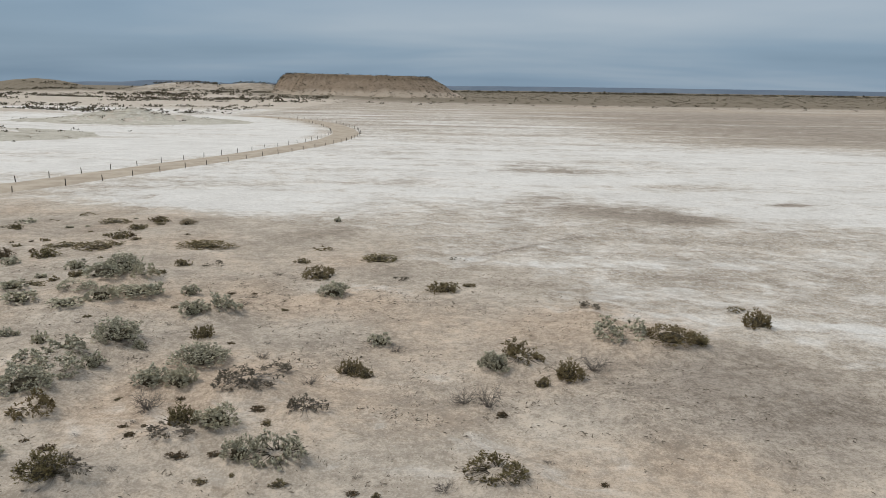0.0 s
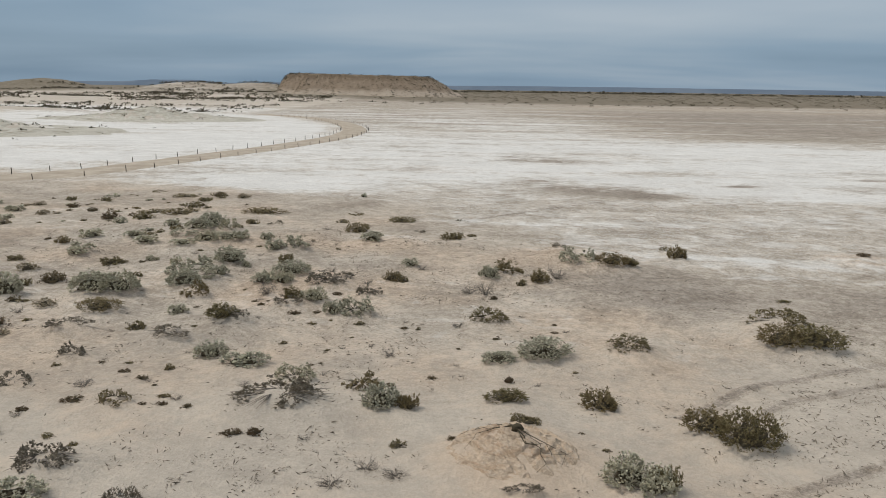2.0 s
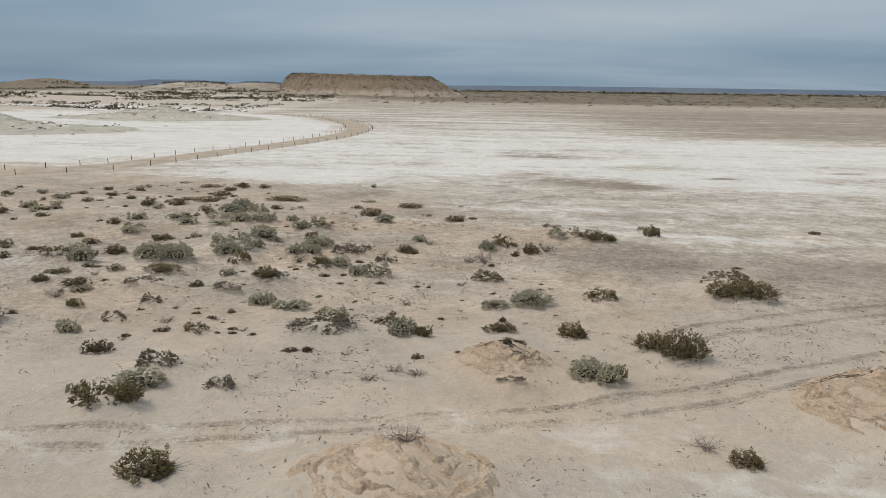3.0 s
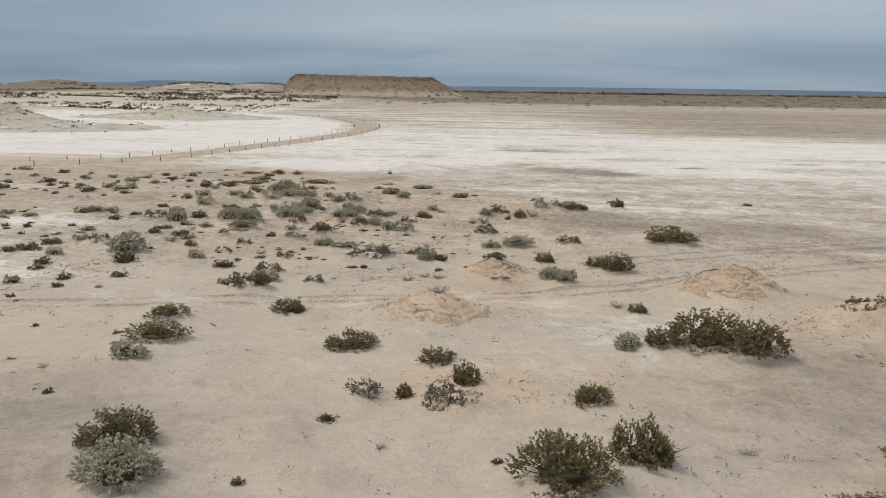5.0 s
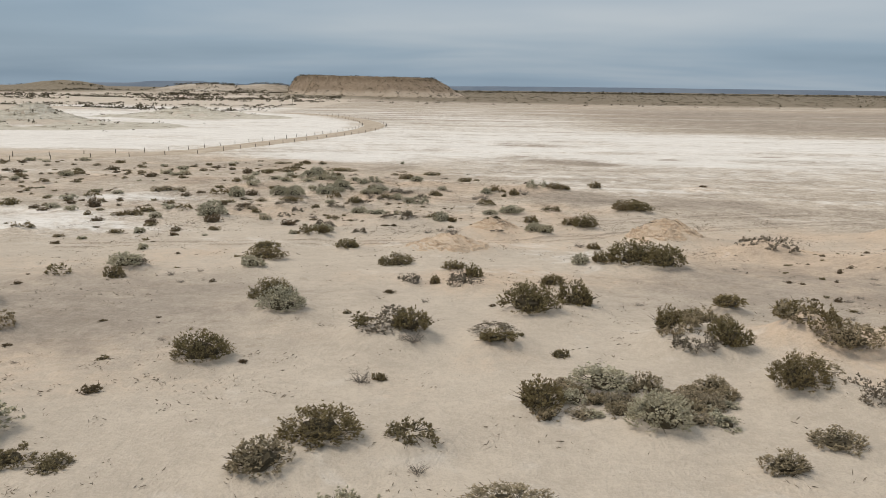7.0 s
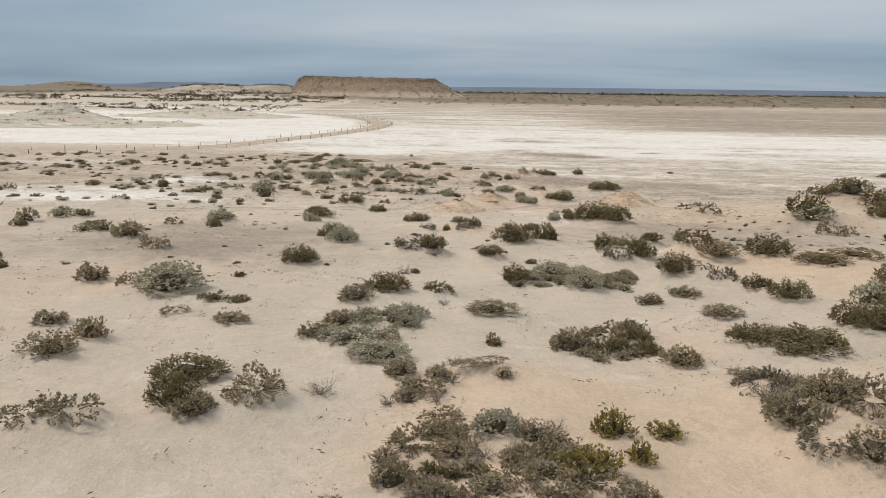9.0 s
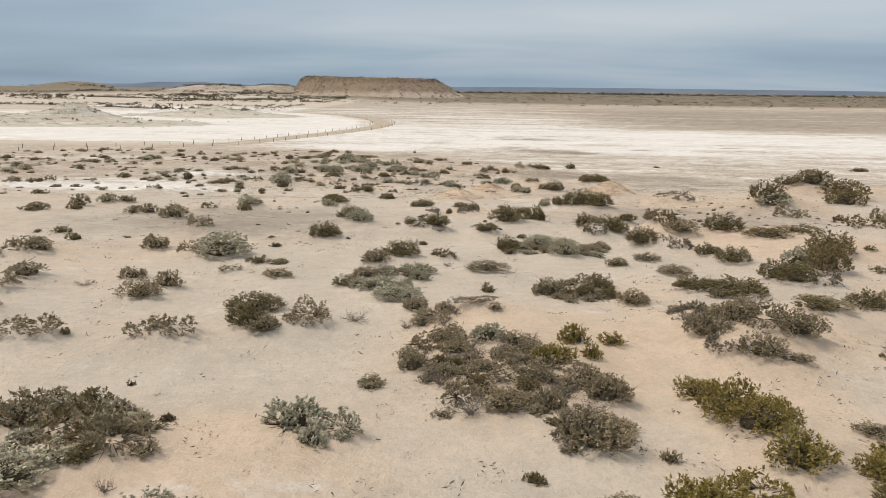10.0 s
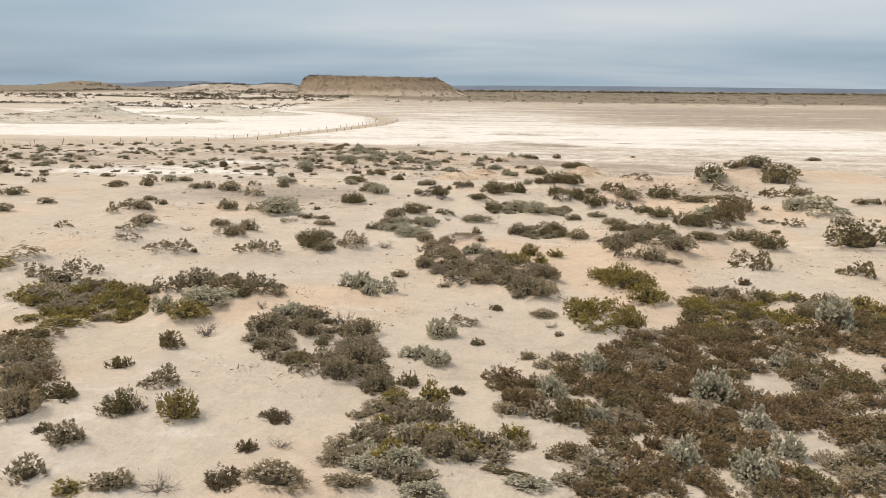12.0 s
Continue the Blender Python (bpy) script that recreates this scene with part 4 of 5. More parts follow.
plant("k", [
    (11.08, -59.21, 1.14, 0.97, 0.43), (14.16, -47.07, 2.66, 1.94, 0.56), (1.26, -63.49, 1.22, 0.84, 0.47), (1.53, -66.06, 0.40, 0.34, 0.34), (34.34, -17.31, 2.91, 2.47, 1.58), (0.63, -60.01, 1.66, 1.41, 1.19),
    (1.22, -60.51, 2.01, 1.71, 0.98), (2.09, -57.01, 1.53, 1.30, 0.92), (3.10, -60.81, 0.59, 0.50, 0.50),
])
plant("k", [
    (-7.84, -70.68, 1.72, 1.46, 1.34), (-6.88, -71.35, 1.19, 1.01, 1.01), (-6.40, -69.61, 1.47, 1.25, 1.11), (-5.44, -72.02, 1.15, 0.98, 0.98),
    (-5.79, -73.88, 0.90, 0.65, 0.35), (-4.47, -74.36, 0.97, 0.82, 0.68), (-3.48, -74.30, 1.06, 0.90, 0.76), (-4.11, -75.66, 1.00, 0.85, 0.82), (-5.03, -75.42, 0.85, 0.72, 0.58), (-3.28, -76.46, 1.29, 1.09, 0.98),
])
plant("k", [
    (-2.57, -76.62, 0.80, 0.68, 0.68), (-1.69, -75.71, 0.92, 0.78, 0.65), (-0.91, -75.68, 0.68, 0.57, 0.42), (-3.75, -77.66, 0.85, 0.66, 0.43), (-5.61, -78.25, 1.29, 0.58, 0.39), (-0.21, -76.26, 0.42, 0.33, 0.20),
    (-2.43, -64.65, 1.46, 1.24, 0.56), (0.01, -68.45, 0.88, 0.75, 0.44), (-1.17, -73.81, 1.08, 0.78, 0.41),
    (-28.02, -53.77, 2.99, 2.54, 0.68), (-24.99, -57.49, 2.05, 1.74, 1.02), (-23.05, -56.66, 2.20, 1.87, 1.23), (-23.29, -58.43, 1.96, 1.67, 0.80), (-22.45, -61.36, 2.44, 2.08, 0.67),
])
plant("k", [
    (-19.81, -68.51, 1.51, 1.28, 1.24), (-18.68, -69.55, 1.68, 1.43, 0.77), (-12.87, -71.93, 1.44, 1.22, 0.97), (-16.42, -74.18, 1.42, 1.21, 1.18), (-17.92, -71.76, 1.34, 1.14, 0.98), (-13.97, -76.16, 1.10, 0.93, 0.79),
    (-14.19, -77.71, 0.97, 0.82, 0.78), (-11.73, -78.19, 1.23, 0.89, 0.54), (-7.50, -78.19, 1.76, 0.97, 0.64),
])
plant("d", [
    (-18.29, 54.61, 3.98, 2.74, 0.66), (-24.28, 43.92, 0.79, 0.67, 0.41), (-14.89, 24.60, 1.78, 1.51, 1.02), (-9.17, 23.72, 1.28, 1.09, 0.92), (-11.92, 19.92, 1.59, 1.35, 0.81), (-4.63, 51.05, 2.50, 2.12, 0.64),
    (3.43, 30.54, 1.99, 1.69, 1.35), (10.73, 32.83, 2.47, 2.10, 0.85), (12.02, 32.58, 1.20, 1.02, 0.65), (5.25, 28.70, 1.43, 1.22, 0.96), (16.29, 36.07, 1.54, 1.31, 1.28), (1.69, 20.63, 2.12, 1.80, 0.88),
    (-27.64, 25.39, 2.45, 2.08, 1.02), (-18.92, 21.52, 2.29, 1.92, 0.58), (-20.77, 13.81, 1.09, 0.92, 0.57), (-12.53, 5.92, 0.46, 0.38, 0.17), (-12.97, 0.21, 1.90, 1.61, 1.50), (-12.06, 0.36, 1.26, 1.07, 0.88),
])
plant("d", [
    (-1.97, 9.37, 1.00, 0.85, 0.85), (1.77, 10.08, 1.65, 1.14, 0.50), (5.37, 9.81, 1.51, 1.29, 1.00), (15.10, 16.96, 2.20, 1.87, 1.03), (16.73, 16.95, 2.55, 2.16, 1.10), (8.59, 7.68, 1.76, 1.50, 0.96),
    (9.47, 6.67, 2.18, 1.86, 1.35), (19.12, 25.51, 0.86, 0.73, 0.23), (-32.26, 10.42, 1.54, 1.31, 0.46), (-35.59, 11.12, 0.75, 0.64, 0.64), (-27.36, 5.16, 1.16, 0.98, 0.33), (-28.23, 0.47, 1.28, 1.09, 0.37),
    (-15.01, -5.87, 2.03, 1.73, 0.60), (-14.07, -9.49, 2.39, 2.03, 0.86), (-21.26, -12.64, 0.73, 0.62, 0.62), (-11.25, -19.64, 2.27, 1.93, 1.20), (-9.26, -4.49, 1.95, 1.66, 0.89), (-1.87, -12.16, 1.62, 1.38, 0.55),
])
plant("d", [
    (-0.92, -14.52, 1.29, 1.09, 0.99), (-3.09, -15.47, 0.84, 0.72, 0.72), (1.51, -21.96, 2.50, 2.13, 1.67), (3.31, -16.06, 1.50, 1.28, 0.79), (4.12, -20.56, 2.02, 1.72, 1.72), (9.63, -9.66, 3.59, 3.05, 1.74),
    (11.07, -10.92, 2.75, 2.33, 1.56), (7.43, -9.75, 1.66, 1.41, 0.85), (8.40, -3.21, 1.15, 0.98, 0.65), (11.32, -20.83, 1.70, 1.45, 0.69), (-11.92, -28.42, 2.28, 1.94, 1.23), (-5.82, -25.80, 1.36, 1.16, 0.89),
    (-4.13, -26.04, 1.94, 1.65, 1.20), (-0.49, -26.88, 1.81, 1.25, 0.61), (6.90, -25.80, 1.53, 1.30, 1.16), (8.80, -23.79, 2.36, 1.70, 0.69), (8.98, -27.16, 1.83, 1.56, 1.31), (12.16, -25.41, 1.90, 1.61, 1.10),
])
plant("d", [
    (12.71, -26.67, 1.82, 1.55, 1.21), (11.37, -20.61, 1.39, 1.18, 0.60), (9.78, -31.51, 2.15, 1.83, 1.26), (-24.60, -14.93, 1.67, 1.42, 0.68), (-33.64, -11.16, 1.82, 1.55, 0.72), (-32.76, -28.03, 0.53, 0.45, 0.45),
    (-18.83, -51.18, 0.52, 0.44, 0.44), (-11.88, -47.93, 2.65, 2.25, 0.94), (-11.71, -49.94, 1.64, 1.39, 1.14), (-6.07, -35.58, 2.43, 2.07, 1.02), (0.65, -32.78, 1.85, 1.57, 1.12), (16.97, -26.79, 2.86, 2.43, 1.42),
    (26.45, -11.99, 3.26, 2.77, 2.00), (36.62, 0.16, 3.97, 3.37, 1.79), (34.31, 0.79, 3.28, 2.79, 1.15), (38.60, -2.28, 4.57, 3.88, 2.05), (37.07, -6.03, 4.07, 3.46, 1.99), (13.37, -34.34, 1.74, 1.48, 0.90),
])
plant("d", [
    (14.33, -35.80, 2.21, 1.88, 1.00), (19.13, -29.40, 2.92, 2.48, 0.74), (22.64, -26.61, 3.32, 2.75, 0.58), (20.72, -34.81, 2.88, 2.44, 1.62), (18.61, -38.35, 2.84, 2.41, 1.94), (14.80, -40.86, 2.14, 1.82, 1.18),
    (15.41, -41.83, 2.12, 1.80, 1.17), (9.44, -43.37, 1.91, 1.62, 0.75), (11.35, -43.63, 3.37, 2.86, 0.97), (13.68, -47.56, 2.01, 1.59, 0.56), (14.54, -53.51, 2.55, 2.17, 1.54),
    (17.06, -46.10, 2.65, 2.25, 0.92), (17.82, -48.18, 2.19, 1.86, 1.26), (-0.82, -61.94, 0.64, 0.55, 0.55), (29.71, -22.70, 3.67, 3.12, 1.35), (24.26, -47.24, 4.16, 3.54, 2.04), (19.81, -54.92, 2.16, 1.84, 1.45),
])
plant("d", [
    (-20.71, -60.12, 1.24, 1.05, 0.66), (-18.00, -61.00, 0.45, 0.38, 0.38), (-19.95, -66.78, 1.97, 1.33, 0.48),
])
plant("d", [
    (-14.19, -67.65, 1.19, 1.01, 0.96), (-15.16, -69.88, 0.84, 0.72, 0.72), (-13.23, -74.18, 1.35, 1.14, 0.90), (-15.69, -73.02, 1.45, 1.23, 0.76),
])
plant("g", [
    (0.82, -54.05, 1.64, 1.39, 0.98), (1.87, -51.76, 1.19, 1.01, 1.01), (2.34, -53.01, 0.87, 0.74, 0.74), (3.44, -51.78, 1.02, 0.86, 0.59), (-14.63, -64.38, 2.03, 1.60, 0.85), (5.27, -56.72, 1.70, 1.45, 0.82),
    (5.63, -58.18, 1.94, 1.65, 1.53), (6.27, -59.27, 2.30, 1.96, 1.19), (6.55, -61.22, 1.89, 1.61, 1.17), (7.51, -57.31, 0.92, 0.78, 0.59), (3.02, -63.78, 1.90, 1.61, 1.33), (4.65, -63.13, 1.82, 1.54, 1.04),
    (3.21, -65.77, 2.08, 1.77, 1.16), (4.65, -65.36, 1.34, 1.14, 1.14), (-3.55, -72.97, 1.02, 0.87, 0.87),
])
plant("g", [
    (-18.80, -61.40, 1.62, 1.37, 0.87), (-18.94, -62.61, 1.57, 1.34, 0.70), (-21.52, -64.50, 1.42, 0.94, 0.31), (-19.66, -65.19, 1.90, 1.53, 0.53), (-11.42, -74.33, 1.31, 1.11, 1.11), (-12.71, -78.36, 0.84, 0.70, 0.42),
])
plant("m", [
    (-33.52, 67.75, 2.16, 1.84, 0.44), (-29.12, 63.66, 2.71, 2.15, 0.43), (-24.95, 63.03, 1.43, 1.12, 0.23), (-29.07, 54.46, 2.63, 1.96, 0.44), (-25.90, 53.91, 3.83, 2.91, 0.68), (-24.92, 42.56, 1.94, 1.01, 0.31),
    (-11.58, 33.56, 1.14, 0.97, 0.97), (-9.27, 54.43, 2.06, 1.75, 0.51), (-7.93, 46.01, 2.37, 2.02, 0.98), (-0.00, 42.65, 2.01, 1.71, 0.87), (1.48, 43.70, 0.87, 0.74, 0.37), (-9.95, 49.73, 1.12, 0.95, 0.42),
    (-3.95, 29.52, 1.22, 1.04, 0.87), (-3.22, 29.10, 0.66, 0.56, 0.56), (4.10, 27.99, 0.70, 0.60, 0.60), (16.17, 38.57, 1.33, 0.89, 0.29), (-25.78, 21.80, 1.90, 1.45, 0.40), (-15.91, 18.96, 0.99, 0.84, 0.63),
])
plant("m", [
    (-12.70, 9.25, 1.39, 1.18, 0.51), (-3.80, 11.22, 1.70, 1.44, 0.79), (-1.95, 19.80, 0.32, 0.27, 0.27), (2.28, 8.08, 1.12, 0.90, 0.42), (7.85, 16.16, 2.34, 1.99, 0.75), (5.78, 3.67, 1.12, 0.95, 0.95),
    (-21.39, 3.44, 1.19, 1.01, 0.49), (-16.05, -8.63, 0.75, 0.64, 0.22), (-7.20, -21.61, 0.47, 0.40, 0.28), (-5.66, -9.67, 2.22, 1.89, 0.96), (-4.82, -30.05, 0.64, 0.54, 0.54), (0.67, -25.82, 0.53, 0.42, 0.19),
    (2.11, -27.57, 0.80, 0.68, 0.55), (-21.43, -14.98, 1.23, 1.04, 0.91), (-14.57, -36.77, 1.43, 1.22, 0.50), (-13.26, -37.04, 1.40, 1.19, 0.46), (-3.41, -35.42, 1.73, 1.47, 0.78), (-1.05, -43.33, 0.90, 0.77, 0.66),
])
plant("m", [
    (16.29, 19.85, 3.73, 3.17, 0.93), (-4.47, -71.25, 0.89, 0.76, 0.70), (-1.49, -77.31, 1.50, 0.49, 0.31), (-1.90, -67.01, 0.69, 0.58, 0.38), (-15.12, -75.24, 0.58, 0.50, 0.42),
])
plant("b", [
    (29.6, 36.1, 1.2, 0.9, 0.3), (63.2, 39.0, 3.2, 2.0, 0.9), (-8.70, 21.87, 0.81, 0.47, 0.27), (-6.87, 25.23, 0.88, 0.49, 0.25), (2.24, 25.40, 0.54, 0.46, 0.37), (-24.91, 28.09, 1.88, 1.60, 0.80), (-14.32, 9.58, 1.05, 0.62, 0.25), (-16.16, 6.63, 1.55, 1.32, 0.67),
    (-7.00, 7.28, 0.69, 0.58, 0.37), (-7.69, 7.15, 0.80, 0.55, 0.26), (2.07, 12.57, 0.53, 0.45, 0.45), (-33.00, 7.64, 1.39, 1.18, 0.45), (-37.81, 17.03, 1.63, 1.39, 1.37), (-24.17, 2.33, 1.08, 0.92, 0.51),
    (-20.53, -7.43, 0.39, 0.33, 0.26), (-5.44, -17.33, 0.86, 0.70, 0.32), (-0.08, -20.42, 0.39, 0.33, 0.25), (-10.26, -28.70, 0.44, 0.38, 0.25), (-14.71, -31.77, 0.97, 0.67, 0.34), (-14.16, -55.85, 0.38, 0.32, 0.24),
])
plant("b", [
    (31.01, -16.49, 1.59, 1.35, 0.59), (-11.73, -58.95, 0.63, 0.54, 0.46), (12.93, -56.60, 1.01, 0.86, 0.47), (-2.76, -72.15, 0.77, 0.65, 0.38), (-8.43, -74.19, 1.18, 0.79, 0.42),
    (-8.82, -76.14, 0.68, 0.58, 0.43), (-8.85, -77.96, 1.27, 0.89, 0.57),
])
plant("t", [
    (-2.0, -4.3, 1.2, 0.8, 0.5), (14.0, 1.0, 0.8, 0.6, 0.4), (-15.80, 48.65, 2.19, 1.86, 0.51), (-10.91, 25.21, 1.25, 1.07, 0.89), (-9.20, 22.84, 1.77, 0.88, 0.48), (-2.72, 45.19, 1.43, 1.12, 0.33), (0.98, 51.30, 1.61, 1.08, 0.29), (-10.83, 46.33, 0.94, 0.80, 0.36),
    (-2.12, 32.12, 0.92, 0.78, 0.36), (-8.00, 30.67, 0.78, 0.66, 0.43), (-6.91, 28.68, 1.46, 0.99, 0.45), (-7.65, 27.00, 2.76, 1.78, 0.87), (-5.39, 28.08, 0.95, 0.81, 0.42), (-5.05, 25.35, 1.62, 1.37, 0.75),
    (6.55, 29.88, 1.25, 1.06, 0.86), (8.01, 38.68, 1.48, 1.07, 0.36), (1.81, 26.21, 1.10, 0.93, 0.93), (0.89, 26.58, 1.22, 1.04, 0.61), (-23.15, 21.23, 0.74, 0.63, 0.49), (-11.49, 20.22, 1.80, 1.53, 0.63),
])
plant("t", [
    (-18.90, 18.01, 2.65, 0.89, 0.42), (-13.63, 17.44, 2.34, 1.30, 0.45), (-22.98, 16.27, 1.17, 1.00, 0.55), (-16.96, 14.66, 1.51, 1.28, 0.68), (-17.47, 11.29, 1.40, 1.19, 0.57), (-14.69, 11.15, 0.95, 0.81, 0.43),
    (-12.56, 4.36, 1.97, 1.59, 0.78), (-9.44, 2.34, 1.38, 1.18, 1.14), (-6.72, 9.53, 3.92, 2.07, 0.94), (-3.11, 15.69, 0.86, 0.73, 0.39), (0.12, 20.20, 0.95, 0.81, 0.37), (1.70, 3.14, 1.37, 0.41, 0.23),
    (-3.91, 3.85, 1.00, 0.70, 0.38), (-2.97, 4.92, 0.93, 0.75, 0.40), (-2.03, 4.37, 0.91, 0.72, 0.39), (-20.73, -13.01, 1.42, 1.20, 0.50), (-18.30, -14.41, 0.67, 0.57, 0.33), (-17.11, -13.06, 0.55, 0.46, 0.21),
])
plant("t", [
    (-1.36, -16.49, 2.16, 1.83, 1.14), (-4.55, -15.33, 1.37, 1.17, 0.88), (-4.18, -15.92, 0.63, 0.54, 0.54), (-3.53, -19.44, 0.50, 0.43, 0.24), (-0.42, -23.61, 0.60, 0.45, 0.27), (7.55, -1.93, 1.18, 1.00, 0.39),
    (19.18, -4.47, 2.42, 2.06, 0.99), (20.51, -5.67, 2.67, 2.27, 1.30), (7.42, -19.41, 0.64, 0.52, 0.24), (-3.80, -27.02, 1.20, 1.02, 0.54), (-5.51, -30.43, 0.90, 0.76, 0.61), (7.44, -27.69, 1.87, 1.59, 1.02),
    (-22.40, -42.34, 1.12, 0.96, 0.34), (-4.87, -25.51, 3.24, 2.76, 0.95), (-0.45, -25.91, 2.31, 1.70, 0.41), (-4.97, -49.13, 0.65, 0.55, 0.55), (-3.16, -37.03, 0.61, 0.52, 0.40), (0.22, -51.61, 0.80, 0.68, 0.40),
])
plant("t", [
    (-7.30, -48.38, 1.23, 1.04, 0.52), (12.01, -32.55, 2.49, 2.11, 1.03), (16.79, -41.77, 2.16, 1.83, 1.35), (7.46, -48.62, 2.17, 1.84, 0.89), (7.38, -53.07, 1.83, 1.49, 0.68), (-11.56, -63.39, 0.55, 0.47, 0.47),
    (-13.21, -66.04, 1.03, 0.88, 0.74), (-7.52, -65.30, 0.97, 0.83, 0.83), (-24.31, -47.97, 2.26, 1.80, 0.51), (1.39, -64.81, 0.67, 0.55, 0.33), (-10.53, -78.27, 1.21, 0.65, 0.41), (-7.90, -75.94, 0.85, 0.57, 0.33),
])


def scattered(seed, count, x0, x1, y0, y1, chance):
    """Places for uncounted small growth, thicker where chance says so."""
    rng = np.random.default_rng(seed)
    x, y = rng.uniform(x0, x1, 6 * count), rng.uniform(y0, y1, 6 * count)
    keep = rng.uniform(0, 1, 6 * count) < chance(x, y)
    return x[keep][:count], y[keep][:count], rng


def clear_of(x, y, gap):
    ok = np.ones(len(x), bool)
    for _, px, py, w, d, h, _ in PLANTS:
        ok &= (x - px) ** 2 + (y - py) ** 2 > (0.5 * w + gap) ** 2
    return ok


def within(x, y, outline):
    odd = False
    for (ax, ay), (bx, by) in zip(outline, outline[1:] + outline[:1]):
        if (ay > y) != (by > y) and x < ax + (bx - ax) * (y - ay) / (by - ay):
            odd = not odd
    return odd


def thicket(seed, outline, sorts, small, large, bare=(), thin=-0.30):
    """Shrubs shoulder to shoulder inside an outline, round those that stand there already. bare: open sand, as x, y, radius."""
    rng = random.Random(seed)
    x0, x1 = min(p[0] for p in outline), max(p[0] for p in outline)
    y0, y1 = min(p[1] for p in outline), max(p[1] for p in outline)
    stand = [(q[1], q[2], q[3]) for q in PLANTS if x0 - 2 < q[1] < x1 + 2 and y0 - 2 < q[2] < y1 + 2]
    for _ in range(int(9 * (x1 - x0) * (y1 - y0))):
        x, y, w = rng.uniform(x0, x1), rng.uniform(y0, y1), rng.uniform(small, large)
        patch = float(fbm(np.array([x]), np.array([y]), 2.2, 95, 2)[0])
        if patch < thin or not within(x, y, outline) or any(math.hypot(x - a, y - b) < r for a, b, r in bare):
            continue
        if any((x - a) ** 2 + (y - b) ** 2 < (0.27 * (w + c)) ** 2 for a, b, c in stand):
            continue
        stand.append((x, y, w))
        plant(rng.choice(sorts), [(x, y, w, w * rng.uniform(0.8, 1.0), w * rng.uniform(0.42, 0.62))], heap=False)


def thickets():
    for x, y, w in ((0.43, -72.5, 0.9), (1.52, -74.1, 0.8), (5.67, -72.5, 1.3), (6.35, -74.3, 0.8), (3.31, -76.8, 0.9), (6.48, -76.3, 0.9), (4.96, -77.7, 1.0), (2.2, -70.2, 0.9), (13.6, -65.0, 1.6), (9.2, -69.2, 0.7)):
        plant("s", [(x, y, 1.15 * w, w, 1.15 * w)])
    low = [(-1.6, -71.1), (0.5, -68.9), (5.3, -66.1), (6.7, -65.0), (19.0, -65.0), (12.0, -80.0), (0.0, -80.0), (0.3, -76.0), (-1.1, -73.1)]
    thicket(19, low, "drrrrc", 0.75, 1.5, ((8.3, -71.1, 1.3), (7.8, -75.4, 1.1), (12.5, -68.5, 1.5)))
    thicket(20, [(6.7, -65.0), (7.9, -62.7), (9.6, -59.6), (14.4, -58.8), (17.2, -61.5), (19.0, -65.0)], "ggdrc", 0.75, 1.5)
    # grey stands on the heaps of sand
    for seed, sorts, outline in (
        (61, "ccckdt", [(-5.0, -53.8), (-3.2, -51.0), (-1.1, -50.6), (1.2, -53.8), (1.9, -55.7), (2.7, -58.1), (1.8, -61.0), (0.1, -61.0), (-0.2, -58.4), (-2.0, -58.8), (-3.4, -58.3), (-3.0, -56.2), (-4.4, -55.1)]),
        (62, "ckds", [(-17.4, -58.1), (-16.7, -57.3), (-14.7, -56.9), (-12.1, -59.1), (-11.0, -62.1), (-12.4, -62.2), (-13.2, -62.8), (-14.6, -62.8)]),
        (63, "cckd", [(-11.3, -67.1), (-10.0, -63.8), (-6.3, -65.6), (-5.0, -72.1), (-7.6, -71.7), (-8.9, -70.2)]),
        (64, "ccsg", [(-6.5, -76.1), (-5.0, -72.6), (-3.0, -75.0), (-0.9, -75.1), (-0.8, -75.9), (-3.4, -77.2), (-3.4, -78.4), (-5.9, -77.9)]),
        (65, "cdr", [(-21.7, -66.4), (-19.1, -67.4), (-15.7, -74.1), (-16.7, -74.7)]),
        (66, "cg", [(-24.5, -60.9), (-23.8, -58.5), (-21.7, -57.4), (-18.0, -59.7), (-16.9, -63.3), (-18.8, -64.6), (-22.0, -63.4)]),
        (67, "ssc", [(-8.9, -43.5), (-7.9, -41.0), (-5.5, -38.8), (-4.1, -38.9), (-5.1, -43.2), (-5.4, -45.6), (-7.3, -44.3)]),
        (68, "cct", [(-4.5, -48.2), (-3.4, -46.9), (-2.0, -46.1), (-0.6, -47.1), (-0.7, -47.8), (-2.0, -47.6), (-3.0, -48.3), (-3.3, -49.6), (-4.3, -49.4)]),
        (69, "ccd", [(1.1, -43.4), (3.3, -41.4), (5.1, -41.1), (5.4, -43.4), (4.9, -44.6), (2.1, -45.2)]),
        (70, "ddc", [(9.2, -41.5), (12.2, -40.8), (13.1, -42.4), (11.9, -44.4), (10.1, -44.3), (9.0, -42.9)]),
        (72, "sck", [(-0.1, -32.3), (1.6, -30.6), (4.5, -31.0), (7.8, -30.4), (6.9, -33.4), (4.0, -34.8), (2.8, -33.4), (0.5, -33.8)]),
        (71, "cct", [(7.3, -46.7), (8.7, -46.1), (9.6, -48.4), (7.9, -51.1), (7.0, -50.7), (7.0, -47.9)]),
    ):
        thicket(seed, outline, sorts, 0.7, 1.3, thin=-0.45)


